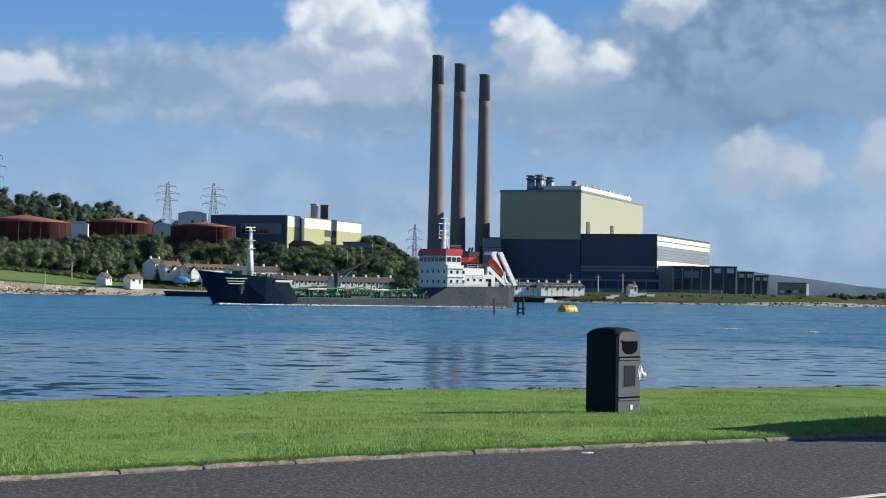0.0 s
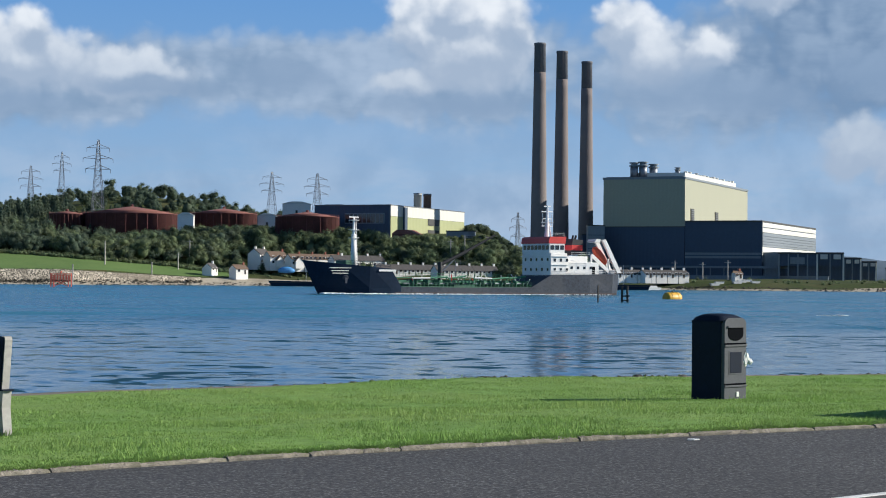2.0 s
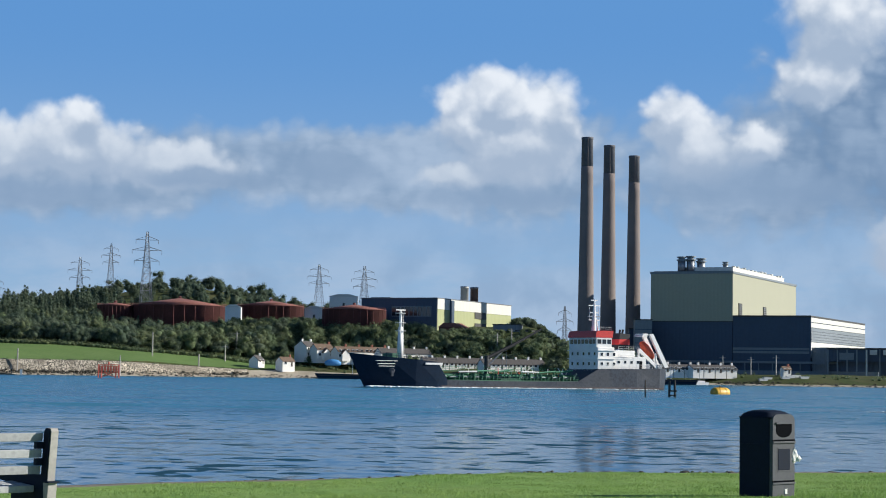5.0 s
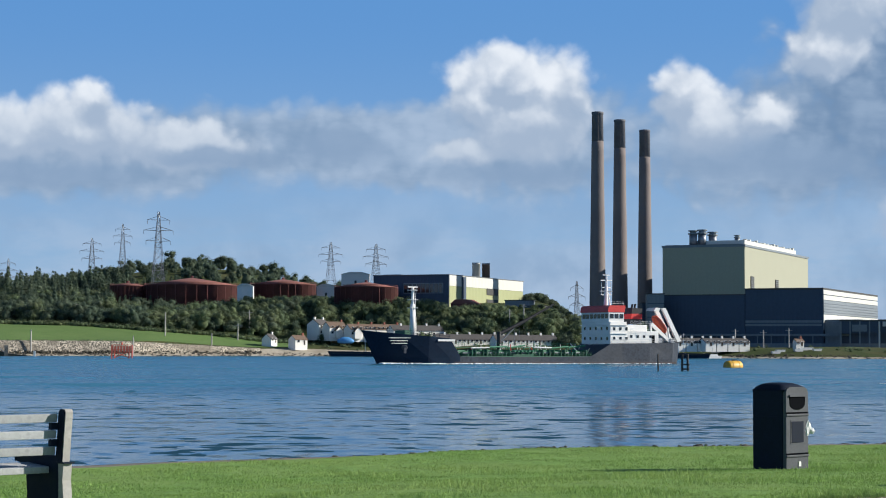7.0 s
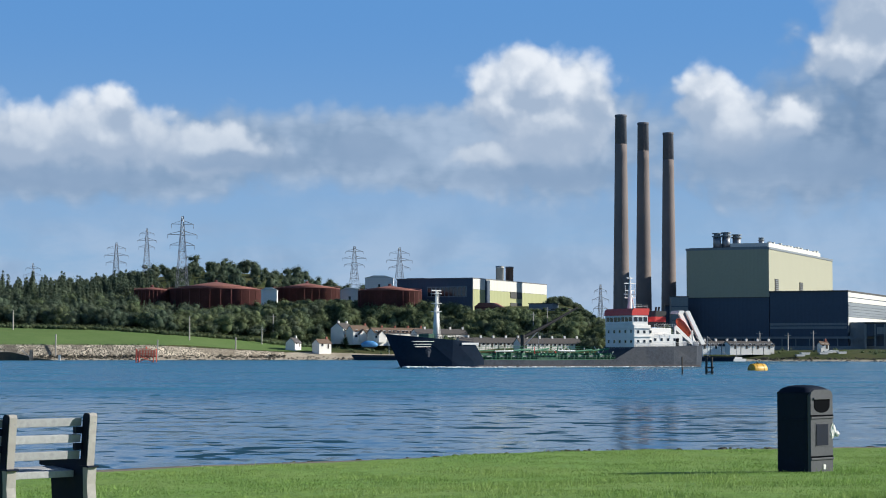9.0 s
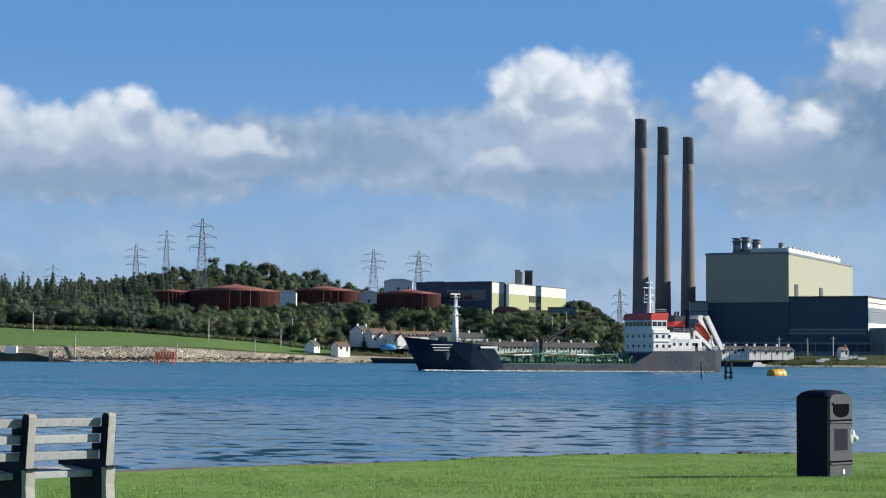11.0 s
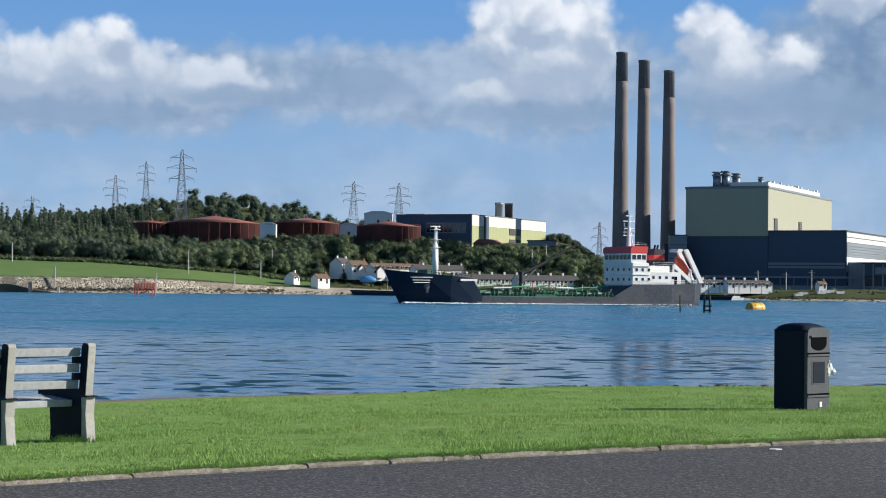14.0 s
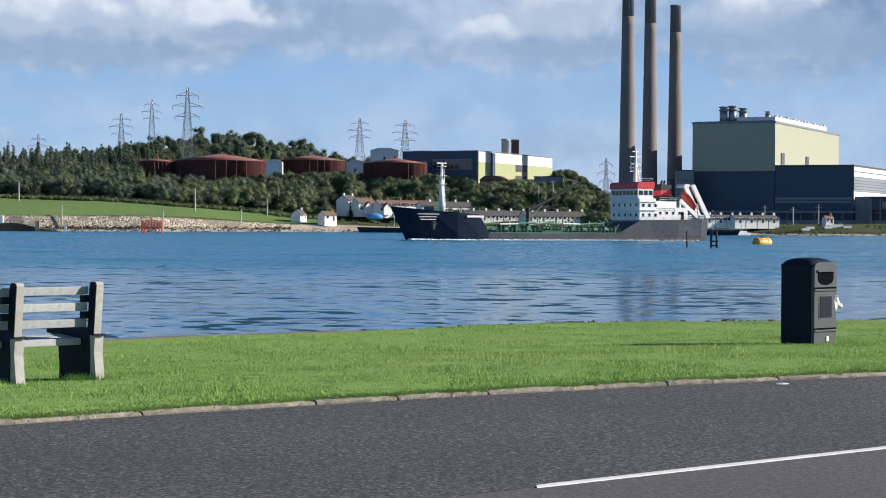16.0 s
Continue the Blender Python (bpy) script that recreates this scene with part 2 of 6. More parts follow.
M = {
    "line": surface("road_paint", (0.72, 0.72, 0.70), 0.6, 0, 0.12, 4, 0.002, (0.5, 0.5, 0.49), 0.35),
    "kerb": surface("kerb_concrete", (0.275, 0.245, 0.20), 0.95, 0, 0.6, 9, 0.014, (0.14, 0.13, 0.085), 0.8, piece=0.12),
    "turf": surface("turf", (0.175, 0.295, 0.078), 0.95, 0, 0.25, 1.6, 0.02, (0.235, 0.325, 0.10), 0.5, spec=0.1),
    "blade": surface("grass_blade", (0.215, 0.350, 0.092), 0.65, 0, 0.25, 0.6, 0, (0.315, 0.420, 0.138), 0.6, island=0.20, spec=0.25, through_light=0.3),
    "shingle": surface("shingle", (0.24, 0.20, 0.15), 0.95, 0, 0.4, 2.5, 0.03, (0.10, 0.09, 0.07), 0.6),
    "rock": surface("dark_rock", (0.05, 0.046, 0.038), 0.9, 0, 0.4, 1.5, 0.03, (0.09, 0.085, 0.055), 0.4, island=0.3),
    "hillside": surface("hillside", (0.055, 0.075, 0.025), 0.95, 0, 0.35, 0.2, 0.0, (0.10, 0.09, 0.045), 0.6, spec=0.1),
    # far ridge: the air's haze is mixed into this blue-grey base colour
    "ridge": surface("hazed_moor", (0.125, 0.165, 0.215), 1.0, 0, 0.12, 0.02, 0.0, (0.105, 0.15, 0.185), 0.6, spec=0.0),
    "field": surface("meadow", (0.125, 0.20, 0.065), 0.95, 0, 0.12, 0.25, 0.0, (0.155, 0.225, 0.08), 0.5, spec=0.1),
    "foliage": surface("foliage", (0.150, 0.205, 0.118), 0.85, 0, 0.3, 0.25, 0.0, (0.205, 0.235, 0.125), 0.7, island=0.22, spec=0.2, through_light=0.5),
    "conifer": surface("conifer_foliage", (0.110, 0.155, 0.112), 0.9, 0, 0.3, 0.25, 0.0, (0.155, 0.180, 0.120), 0.6, island=0.20, spec=0.2, through_light=0.5),
    "bark": surface("bark", (0.10, 0.075, 0.05), 0.9, 0, 0.3, 3, 0.02),
    "wall_stone": surface("sea_wall_stone", (0.42, 0.37, 0.295), 0.95, 0, 0.75, 0.45, 0.16, (0.20, 0.17, 0.13), 0.8),
    "sand": surface("beach", (0.42, 0.37, 0.29), 0.95, 0, 0.25, 0.4, 0.0, (0.2, 0.17, 0.12), 0.6),
    "chimney": surface("chimney_concrete", (0.222, 0.188, 0.174), 0.9, 0, 0.12, 0.10, 0.0, (0.172, 0.142, 0.134), 0.7),
    "chimney_top": surface("sooty_brick", (0.128, 0.132, 0.150), 0.9, 0, 0.25, 0.2, 0.0, (0.150, 0.146, 0.150), 0.5),
    "clad_pale": surface("pale_green_cladding", (0.365, 0.362, 0.262), 0.6, 0, 0.05, 0.3, ribs=(0, 0.5, 0.05)),
    "clad_navy": surface("navy_cladding", (0.050, 0.078, 0.122), 0.6, 0, 0.12, 0.2, ribs=(0, 0.5, 0.05)),
    "clad_grey": surface("grey_cladding", (0.20, 0.23, 0.25), 0.55, 0, 0.1, 0.3, ribs=(0, 0.5, 0.05)),
    "clad_white": surface("white_cladding", (0.66, 0.65, 0.59), 0.5, 0, 0.05, 0.3, ribs=(1, 0.5, 0.04)),
    "clad_lime": surface("lime_cladding", (0.37, 0.39, 0.20), 0.55, 0, 0.06, 0.3, ribs=(1, 0.5, 0.04)),
    "roof_felt": surface("roof_felt", (0.16, 0.17, 0.18), 0.9, 0, 0.2, 0.3),
    "louvre": surface("dark_louvre", (0.06, 0.06, 0.055), 0.6, 0, 0.2, 1),
    "rust": surface("rusty_tank_plate", (0.175, 0.060, 0.056), 0.85, 0, 0.3, 0.35, 0.0, (0.10, 0.035, 0.03), 0.6, ribs=None),
    "rust_bright": surface("rusty_roof_plate", (0.26, 0.105, 0.085), 0.85, 0, 0.3, 0.35, 0.0, (0.20, 0.075, 0.05), 0.6),
    "steel": surface("galvanised_steel", (0.25, 0.27, 0.30), 0.5, 0.6, 0.15, 1),
    "render": surface("white_render", (0.80, 0.78, 0.73), 0.9, 0, 0.07, 0.8),
    "slate": surface("slate_roof", (0.085, 0.078, 0.075), 0.8, 0, 0.25, 1.2, 0.03),
    "tile": surface("clay_tile_roof", (0.17, 0.115, 0.08), 0.85, 0, 0.25, 1.2, 0.03),
    "brick": surface("red_brick", (0.30, 0.11, 0.075), 0.9, 0, 0.2, 1.0),
    "glass": glass_dark("window_glass"),
    "frame_white": surface("white_paint", (0.78, 0.78, 0.76), 0.45, 0, 0.06, 2),
    "hull_navy": surface("navy_hull_paint", (0.009, 0.023, 0.046), 0.7, 0, 0.2, 0.5, 0, (0.014, 0.024, 0.046), 0.5, spec=0.12),
    "hull_grey": surface("worn_hull_paint", (0.040, 0.050, 0.068), 0.7, 0, 0.4, 0.6, 0, (0.078, 0.082, 0.090), 0.5, spec=0.25),
    "boot": surface("red_boot_topping", (0.055, 0.045, 0.048), 0.7, 0, 0.3, 0.6, 0, (0.07, 0.06, 0.06), 0.5),
    "ship_white": surface("ship_white_paint", (0.80, 0.79, 0.76), 0.45, 0, 0.06, 0.8, 0, (0.62, 0.58, 0.50), 0.25),
    "ship_red": surface("ship_red_paint", (0.58, 0.035, 0.028), 0.45, 0, 0.12, 1),
    "deck_green": surface("deck_green_paint", (0.035, 0.15, 0.085), 0.6, 0, 0.25, 1.2, 0, (0.10, 0.12, 0.09), 0.4),
    "pipe_green": surface("pipe_green_paint", (0.07, 0.24, 0.13), 0.55, 0, 0.25, 1.0),
    "black": surface("black_paint", (0.014, 0.014, 0.016), 0.5, 0, 0.2, 2),
    "orange": surface("lifeboat_orange", (0.72, 0.10, 0.04), 0.4, 0, 0.08, 1),
    "buoy": surface("yellow_buoy_paint", (0.72, 0.40, 0.035), 0.5, 0, 0.15, 1.5, 0, (0.30, 0.20, 0.05), 0.3),
    "frame_red": surface("red_beacon_paint", (0.62, 0.10, 0.06), 0.6, 0, 0.15, 1, 0, (0.35, 0.10, 0.07), 0.4),
    "pile": surface("wet_timber", (0.06, 0.05, 0.042), 0.8, 0, 0.3, 2, 0.02),
    "wood_pole": surface("grey_pole_timber", (0.46, 0.43, 0.39), 0.85, 0, 0.2, 2),
    "bench_wood": surface("weathered_plank", (0.37, 0.38, 0.39), 0.8, 0, 0.2, 6, 0.004, (0.28, 0.285, 0.29), 0.5, piece=0.1),
    "concrete": surface("bench_concrete", (0.40, 0.385, 0.36), 0.9, 0, 0.18, 5, 0.003, (0.25, 0.23, 0.2), 0.5),
    "bin_plastic": surface("black_bin_plastic", (0.009, 0.015, 0.030), 0.6, 0, 0.2, 4, spec=0.12),
    "bin_grey": surface("grey_bin_plastic", (0.088, 0.094, 0.106), 0.6, 0, 0.15, 8, 0.001, spec=0.2),
    "void": surface("dark_opening", (0.006, 0.007, 0.009), 0.95, 0, 0.1, spec=0.02),
    "foam": surface("foam", (0.82, 0.85, 0.86), 0.9, 0, 0.1, 2),
    "tarp": surface("blue_tarpaulin", (0.08, 0.30, 0.62), 0.6, 0, 0.15, 1.5),
    "van_paint": surface("silver_van_paint", (0.52, 0.55, 0.58), 0.28, 0.3, 0.05, 2),
    "van_red": surface("maroon_stripe", (0.28, 0.02, 0.04), 0.35, 0, 0.1, 2),
    "tyre": surface("tyre_rubber", (0.02, 0.02, 0.02), 0.85, 0, 0.2, 6),
    "chrome": surface("chrome", (0.7, 0.71, 0.72), 0.12, 1.0, 0.05, 2),
    "plate": surface("yellow_plate", (0.80, 0.58, 0.04), 0.4, 0, 0.05, 2),
    "lamp_red": surface("red_lamp_lens", (0.32, 0.01, 0.012), 0.15, 0, 0.1, 4),
    "copper": surface("copper_flue", (0.42, 0.27, 0.21), 0.5, 0.2, 0.2, 0.6),
}


def chip_asphalt(name, dark, mid, chip):
    """Worn asphalt: pale stone chips in dark binder, with tyre-polished and patched areas."""
    m = bpy.data.materials.new(name)
    m.use_nodes = True
    g = Nodes(m.node_tree)
    bsdf = m.node_tree.nodes["Principled BSDF"]
    xyz = g.add("ShaderNodeTexCoord").outputs["Object"]
    fine, medium, coarse, wide = g.noise(xyz, 36.0, 2, 0.6), g.noise(xyz, 15.0, 3, 0.6), g.noise(xyz, 3.0, 4, 0.6), g.noise(xyz, 0.5, 4, 0.55)
    grain = g.math("ADD", g.math("MULTIPLY", fine, 0.6), g.math("MULTIPLY", medium, 0.4))
    c = g.mix(g.ramp(grain, 0.40, 0.52), (*dark, 1), (*mid, 1))
    c = g.mix(g.math("MULTIPLY", g.ramp(grain, 0.54, 0.60), g.ramp(coarse, 0.3, 0.7, 0.6, 1.0)), c, (*chip, 1))
    c = g.mix(g.ramp(wide, 0.35, 0.65, 0.0, 0.18), c, (*dark, 1))
    g.put(bsdf.inputs["Base Color"], c)
    bsdf.inputs["Roughness"].default_value = 0.9
    bsdf.inputs["Specular IOR Level"].default_value = 0.3
    b = g.add("ShaderNodeBump")
    b.inputs["Strength"].default_value = 1.0
    b.inputs["Distance"].default_value = 0.006
    g.put(b.inputs["Height"], grain)
    g.put(bsdf.inputs["Normal"], b.outputs[0])
    return m


M["asphalt"] = chip_asphalt("asphalt", (0.027, 0.027, 0.031), (0.072, 0.072, 0.075), (0.20, 0.20, 0.20))
M["asphalt_near"] = chip_asphalt("worn_asphalt", (0.068, 0.065, 0.064), (0.098, 0.094, 0.092), (0.15, 0.145, 0.14))


# ---- building blocks ----
def part(name, bm, material, parent=None, label="", smooth=False):
    me = bpy.data.meshes.new(name)
    bm.normal_update()
    bm.to_mesh(me)
    bm.free()
    me.materials.append(M[material] if isinstance(material, str) else material)
    if smooth:
        me.polygons.foreach_set("use_smooth", [True] * len(me.polygons))
    ob = new(name, me)
    ob.parent = parent
    return tagged(ob, label)


def thing(name, place, turn, label, category, group="", kind=""):
    ob = new(name)
    ob.empty_display_size = 0.3
    ob.matrix_world = pose(*place, 0, 0, turn)
    return tagged(ob, label, category, group, kind)


def mesh_of(name, verts, faces, material, parent=None, label=""):
    me = bpy.data.meshes.new(name)
    me.from_pydata(verts, [], faces)
    me.materials.append(M[material] if isinstance(material, str) else material)
    ob = new(name, me)
    ob.parent = parent
    return tagged(ob, label)


def box(x0, x1, y0, y1, z0, z1, bm=None, bevel=0.0):
    bm = bm or bmesh.new()
    v = [bm.verts.new((x, y, z)) for z in (z0, z1) for x, y in ((x0, y0), (x1, y0), (x1, y1), (x0, y1))]
    fs = [bm.faces.new([v[i] for i in q]) for q in ((3, 2, 1, 0), (4, 5, 6, 7), (0, 1, 5, 4), (1, 2, 6, 5), (2, 3, 7, 6), (3, 0, 4, 7))]
    if bevel:
        bmesh.ops.bevel(bm, geom=list({e for f in fs for e in f.edges}), offset=bevel, segments=2, affect="EDGES", profile=0.6)
    return bm


def bar(a, b, r, bm=None, seg=6, r1=None):
    """A round bar from a to b."""
    bm = bm or bmesh.new()
    a, b = Vector(a), Vector(b)
    q = (b - a).to_track_quat("Z", "Y")
    rings = []
    for p, rr in ((a, r), (b, r if r1 is None else r1)):
        rings.append([bm.verts.new(p + q @ Vector((math.cos(2 * math.pi * i / seg) * rr, math.sin(2 * math.pi * i / seg) * rr, 0))) for i in range(seg)])
    for i in range(seg):
        j = (i + 1) % seg
        bm.faces.new((rings[0][i], rings[0][j], rings[1][j], rings[1][i]))
    bm.faces.new(rings[0][::-1])
    bm.faces.new(rings[1])
    return bm


def slab(outline, lo, hi, axis="z", bm=None):
    """An outline pulled through from lo to hi along an axis. Outline runs in the two other axes (x, y), (x, z) or (y, z)."""
    bm = bm or bmesh.new()
    def at(p, h):
        return {"z": (p[0], p[1], h), "y": (p[0], h, p[1]), "x": (h, p[0], p[1])}[axis]
    low, top = [bm.verts.new(at(p, lo)) for p in outline], [bm.verts.new(at(p, hi)) for p in outline]
    bm.faces.new(low[::-1])
    bm.faces.new(top)
    for i in range(len(outline)):
        j = (i + 1) % len(outline)
        bm.faces.new((low[i], low[j], top[j], top[i]))
    bmesh.ops.recalc_face_normals(bm, faces=bm.faces)
    return bm


def lathe(profile, seg=32, bm=None, cx=0.0, cy=0.0):
    """A turned shape from (radius, height) pairs."""
    bm = bm or bmesh.new()
    rings = [[bm.verts.new((cx + r * math.cos(2 * math.pi * i / seg), cy + r * math.sin(2 * math.pi * i / seg), z)) for i in range(seg)] for r, z in profile]
    for p, q in zip(rings, rings[1:]):
        for i in range(seg):
            j = (i + 1) % seg
            bm.faces.new((p[i], p[j], q[j], q[i]))
    bm.faces.new(rings[0][::-1])
    bm.faces.new(rings[-1])
    return bm


UNIT = 3258.0


def across(u, d):
    """Metres to the right of the main line of sight at depth d, u in 1/3258 of the depth."""
    return u * d / UNIT


def above(v, d):
    """Height over the sea of a point v units over eye level at depth d."""
    return EYE[2] + v * d / UNIT


# ---- water ----
def water_material():
    """Sea water: calm near the shore with scattered wavelets, wind-ruffled farther out."""
    m = bpy.data.materials.new("sea_water")
    m.use_nodes = True
    g = Nodes(m.node_tree)
    bsdf = m.node_tree.nodes["Principled BSDF"]
    s = g.add("ShaderNodeSeparateXYZ")
    g.put(s.inputs[0], g.add("ShaderNodeTexCoord").outputs["Object"])
    x, y = s.outputs[0], s.outputs[1]

    def waves(fx, fy, seed, detail=3.0, rough=0.5):
        return g.noise(g.vec(g.math("MULTIPLY", x, fx), g.math("MULTIPLY", y, fy), seed), 1.0, detail, rough)

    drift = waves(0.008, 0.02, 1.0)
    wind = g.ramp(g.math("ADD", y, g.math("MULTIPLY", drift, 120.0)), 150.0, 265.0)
    patch = waves(0.030, 0.014, 3.0, 4)
    streak = waves(0.050, 0.055, 5.0, 5, 0.65)
    groups = g.ramp(waves(0.06, 0.030, 41.0, 3), 0.35, 0.65, -0.045, 0.022)
    wavelet = g.math("MAXIMUM", g.ramp(g.math("ADD", waves(0.30, 0.34, 7.0, 2, 0.45), groups), 0.605, 0.635), g.ramp(g.math("ADD", waves(0.55, 0.62, 31.0, 2, 0.45), groups), 0.625, 0.655))
    # slow undulation in bands along the shore, which breaks up tall reflections
    swell = g.ramp(waves(0.14, 0.34, 51.0, 2, 0.5), 0.38, 0.62, 0.0, 0.042)
    ripple_a, ripple_b = waves(1.1, 0.55, 9.0, 4), waves(0.9, 0.5, 21.0, 4)
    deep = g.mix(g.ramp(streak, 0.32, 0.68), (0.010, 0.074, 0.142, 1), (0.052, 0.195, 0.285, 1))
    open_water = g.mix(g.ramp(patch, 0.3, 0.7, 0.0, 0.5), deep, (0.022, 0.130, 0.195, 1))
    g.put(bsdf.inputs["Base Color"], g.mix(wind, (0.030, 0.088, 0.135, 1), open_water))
    g.put(bsdf.inputs["Roughness"], g.ramp(wind, 0.0, 1.0, 0.145, 0.26))
    bsdf.inputs["IOR"].default_value = 1.33
    bsdf.inputs["Specular IOR Level"].default_value = 0.75
    # slopes of the surface: towards the shore in the wavelets, at random in the chop
    chop = g.ramp(wind, 0.0, 1.0, 0.16, 0.45)
    ty = g.math("MULTIPLY", g.math("SUBTRACT", ripple_a, 0.5), chop)
    tx = g.math("MULTIPLY", g.math("SUBTRACT", ripple_b, 0.5), chop)
    lean = g.math("ADD", g.math("MULTIPLY", wavelet, g.ramp(wind, 0.0, 1.0, 0.55, 0.12)), g.math("MULTIPLY", g.ramp(streak, 0.45, 0.75), g.ramp(wind, 0.0, 1.0, 0.0, 0.20)))
    lean = g.math("ADD", g.math("ADD", lean, swell), g.ramp(wind, 0.0, 1.0, 0.0, 0.022))
    n = g.add("ShaderNodeVectorMath")
    n.operation = "NORMALIZE"
    g.put(n.inputs[0], g.vec(tx, g.math("SUBTRACT", ty, lean), 1.0))
    g.put(bsdf.inputs["Normal"], n.outputs[0])
    return m


M["water"] = water_material()
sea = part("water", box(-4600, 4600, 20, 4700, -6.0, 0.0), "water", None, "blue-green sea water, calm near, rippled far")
tagged(sea, "", "water", "", "structure")


# ---- near ground: road, kerb, grass verge, foreshore ----
ROAD_Z = 2.2


def kerb_y(x):
    """The road's seaward edge."""
    c = min(max(x, -16.0), 18.0)
    return 17.885 + 0.668 * c - 0.0169 * c * c + (x - c) * (0.668 - 0.0338 * c) + 0.04 * min(max(x - 5.0, 0.0), 9.0) ** 2 + max(x - 14.0, 0.0) * 0.72


def edge_y(x):
    """Where the turf ends above the foreshore."""
    return float(np.interp(x, [-60, -6.7, -4.5, -1.3, 2.3, 5.7, 8.7, 14, 60], [6, 27.5, 29.8, 32.2, 35.4, 36.2, 36.7, 38.5, 62]))


def verge_z(x, y):
    k = (y - kerb_y(x)) / max(1.0, edge_y(x) - kerb_y(x))
    z = float(np.interp(k, [0, 0.03, 0.2, 0.5, 0.8, 1.0], [2.24, 2.27, 2.24, 2.07, 2.0, 1.995]))
    return z + 0.05 * noise.noise(Vector((x * 0.22, y * 0.22, 0.3))) + 0.018 * noise.noise(Vector((x * 0.9, y * 0.9, 4.0)))


def ground_sheet():
    """The near shore as one sheet: under the road, the verge, the bank and the bed of the sea."""
    xs = sorted(set(list(np.linspace(-60, -14, 12)) + list(np.linspace(-14, 18, 81)) + list(np.linspace(18, 110, 16))))
    verts, faces, rows = [], [], 0
    for x in xs:
        k, e = kerb_y(x), edge_y(x)
        col = [(-60, 2.1), (k - 0.05, 2.12), (k + 0.12, 2.2)]
        col += [(k + 0.13 + (e - k - 0.13) * i / 26, None) for i in range(27)]
        w = float(np.interp(x, [-9, -2, 1, 5, 8], [1.7, 0.8, 0.15, 0.3, 0.9]))
        col += [(e + w, 1.985), (e + w + 1.0, 1.35), (e + w + 2.5, 0.7), (e + 7, -0.6), (e + 30, -3), (4600, -5)]
        for y, z in col:
            verts.append((x, y, verge_z(x, y) if z is None else z))
        rows = len(col)
    for i in range(len(xs) - 1):
        for j in range(rows - 1):
            a = i * rows + j
            faces.append((a, a + rows, a + rows + 1, a + 1))
    ob = mesh_of("ground", verts, faces, "turf", None, "green mown grass verge sloping to the shore")
    ob.data.materials.append(M["shingle"])
    for i, p in enumerate(ob.data.polygons):
        j = i % (rows - 1)
        p.material_index = 1 if j < 2 or j >= 29 else 0
        p.use_smooth = True
    return tagged(ob, "", "ground", "", "structure")


ground_sheet()


def strip(name, x0, x1, far_f, near_f, z, material, label, category, n=60):
    """A flat ribbon with thickness between two lines y = f(x)."""
    bm = bmesh.new()
    cols = []
    for i in range(n + 1):
        x = x0 + (x1 - x0) * i / n
        cols.append([bm.verts.new(p) for p in ((x, near_f(x), z), (x, far_f(x), z), (x, far_f(x), z - 0.1), (x, near_f(x), z - 0.1))])
    for a, b in zip(cols, cols[1:]):
        for q in range(4):
            r = (q + 1) % 4
            bm.faces.new((a[q], b[q], b[r], a[r]))
    return tagged(part(name, bm, material, None, label), "", category, "", "structure")


def line_y(x):
    return 11.33 + 0.815 * x - 0.004 * x * x


strip("road", -50, 100, lambda x: kerb_y(x), lambda x: line_y(x) + 0.0, ROAD_Z, "asphalt", "dark grey coarse asphalt road", "road")
strip("road_near", -50, 100, lambda x: line_y(x) - 0.002, lambda x: min(line_y(x) - 3, -30.0), ROAD_Z - 0.002, "asphalt_near", "smoother grey asphalt beside the white line", "road")
strip("road_line", 0.58, 60, lambda x: line_y(x) + 0.05, lambda x: line_y(x) - 0.05, ROAD_Z + 0.006, "line", "worn white painted road line", "road marking")

kerb = thing("kerb", (0, 0, 0), 0, "low worn concrete kerb along the grass", "kerb", "", "structure")


def kerb_stones():
    """Worn kerb stones: five weathered shapes, laid a little uneven, some chipped at the ends."""
    rng = random.Random(4)
    shapes = []
    for k in range(5):
        bm = bmesh.new()
        rings = []
        for i in range(9):
            x = -0.5 + i / 8
            end = 0.007 * (i in (0, 8)) * rng.uniform(0.3, 1.6)
            w = [rng.uniform(-0.011, 0.011) for _ in range(4)]
            rings.append([bm.verts.new(p) for p in ((x, -0.012 + w[0] + end * 0.5, -0.14), (x, -0.012 + w[0] + end, -0.028 + w[1] - end), (x, 0.018 + w[1] + end, -end - 0.003), (x, 0.10 + w[2], w[3] * 0.5 - end * 0.6), (x, 0.125, -0.14))])
        for p, q in zip(rings, rings[1:]):
            for i in range(4):
                bm.faces.new((p[i], q[i], q[i + 1], p[i + 1]))
        bm.faces.new(rings[0])
        bm.faces.new(rings[-1][::-1])
        bmesh.ops.recalc_face_normals(bm, faces=bm.faces)
        shapes.append(bm)
    stones = []
    x = -15.0
    while x < 24.0:
        y = kerb_y(x)
        ang = math.atan(kerb_y(x + 0.5) - kerb_y(x - 0.5))
        length = rng.choice((0.60, 0.9, 0.92, 0.88, 0.45))
        k = rng.randrange(5)
        if len(stones) < 5:
            ob = part("kerb_stone", shapes[len(stones)], "kerb", kerb)
            stones.append(ob)
        else:
            ob = new("kerb_stone", stones[k].data)
            ob.parent = kerb
        cx, cy = x + math.cos(ang) * length / 2, y + math.sin(ang) * length / 2 + rng.uniform(-0.012, 0.012)
        ob.matrix_world = pose(cx, cy, ROAD_Z + 0.042 + rng.uniform(-0.006, 0.006), rng.uniform(-3, 3), rng.uniform(-0.4, 0.4), math.degrees(ang) + rng.uniform(-0.5, 0.5)) @ Matrix.Diagonal((length - rng.uniform(0.0, 0.006), 1, 1, 1))
        x += math.cos(ang) * length


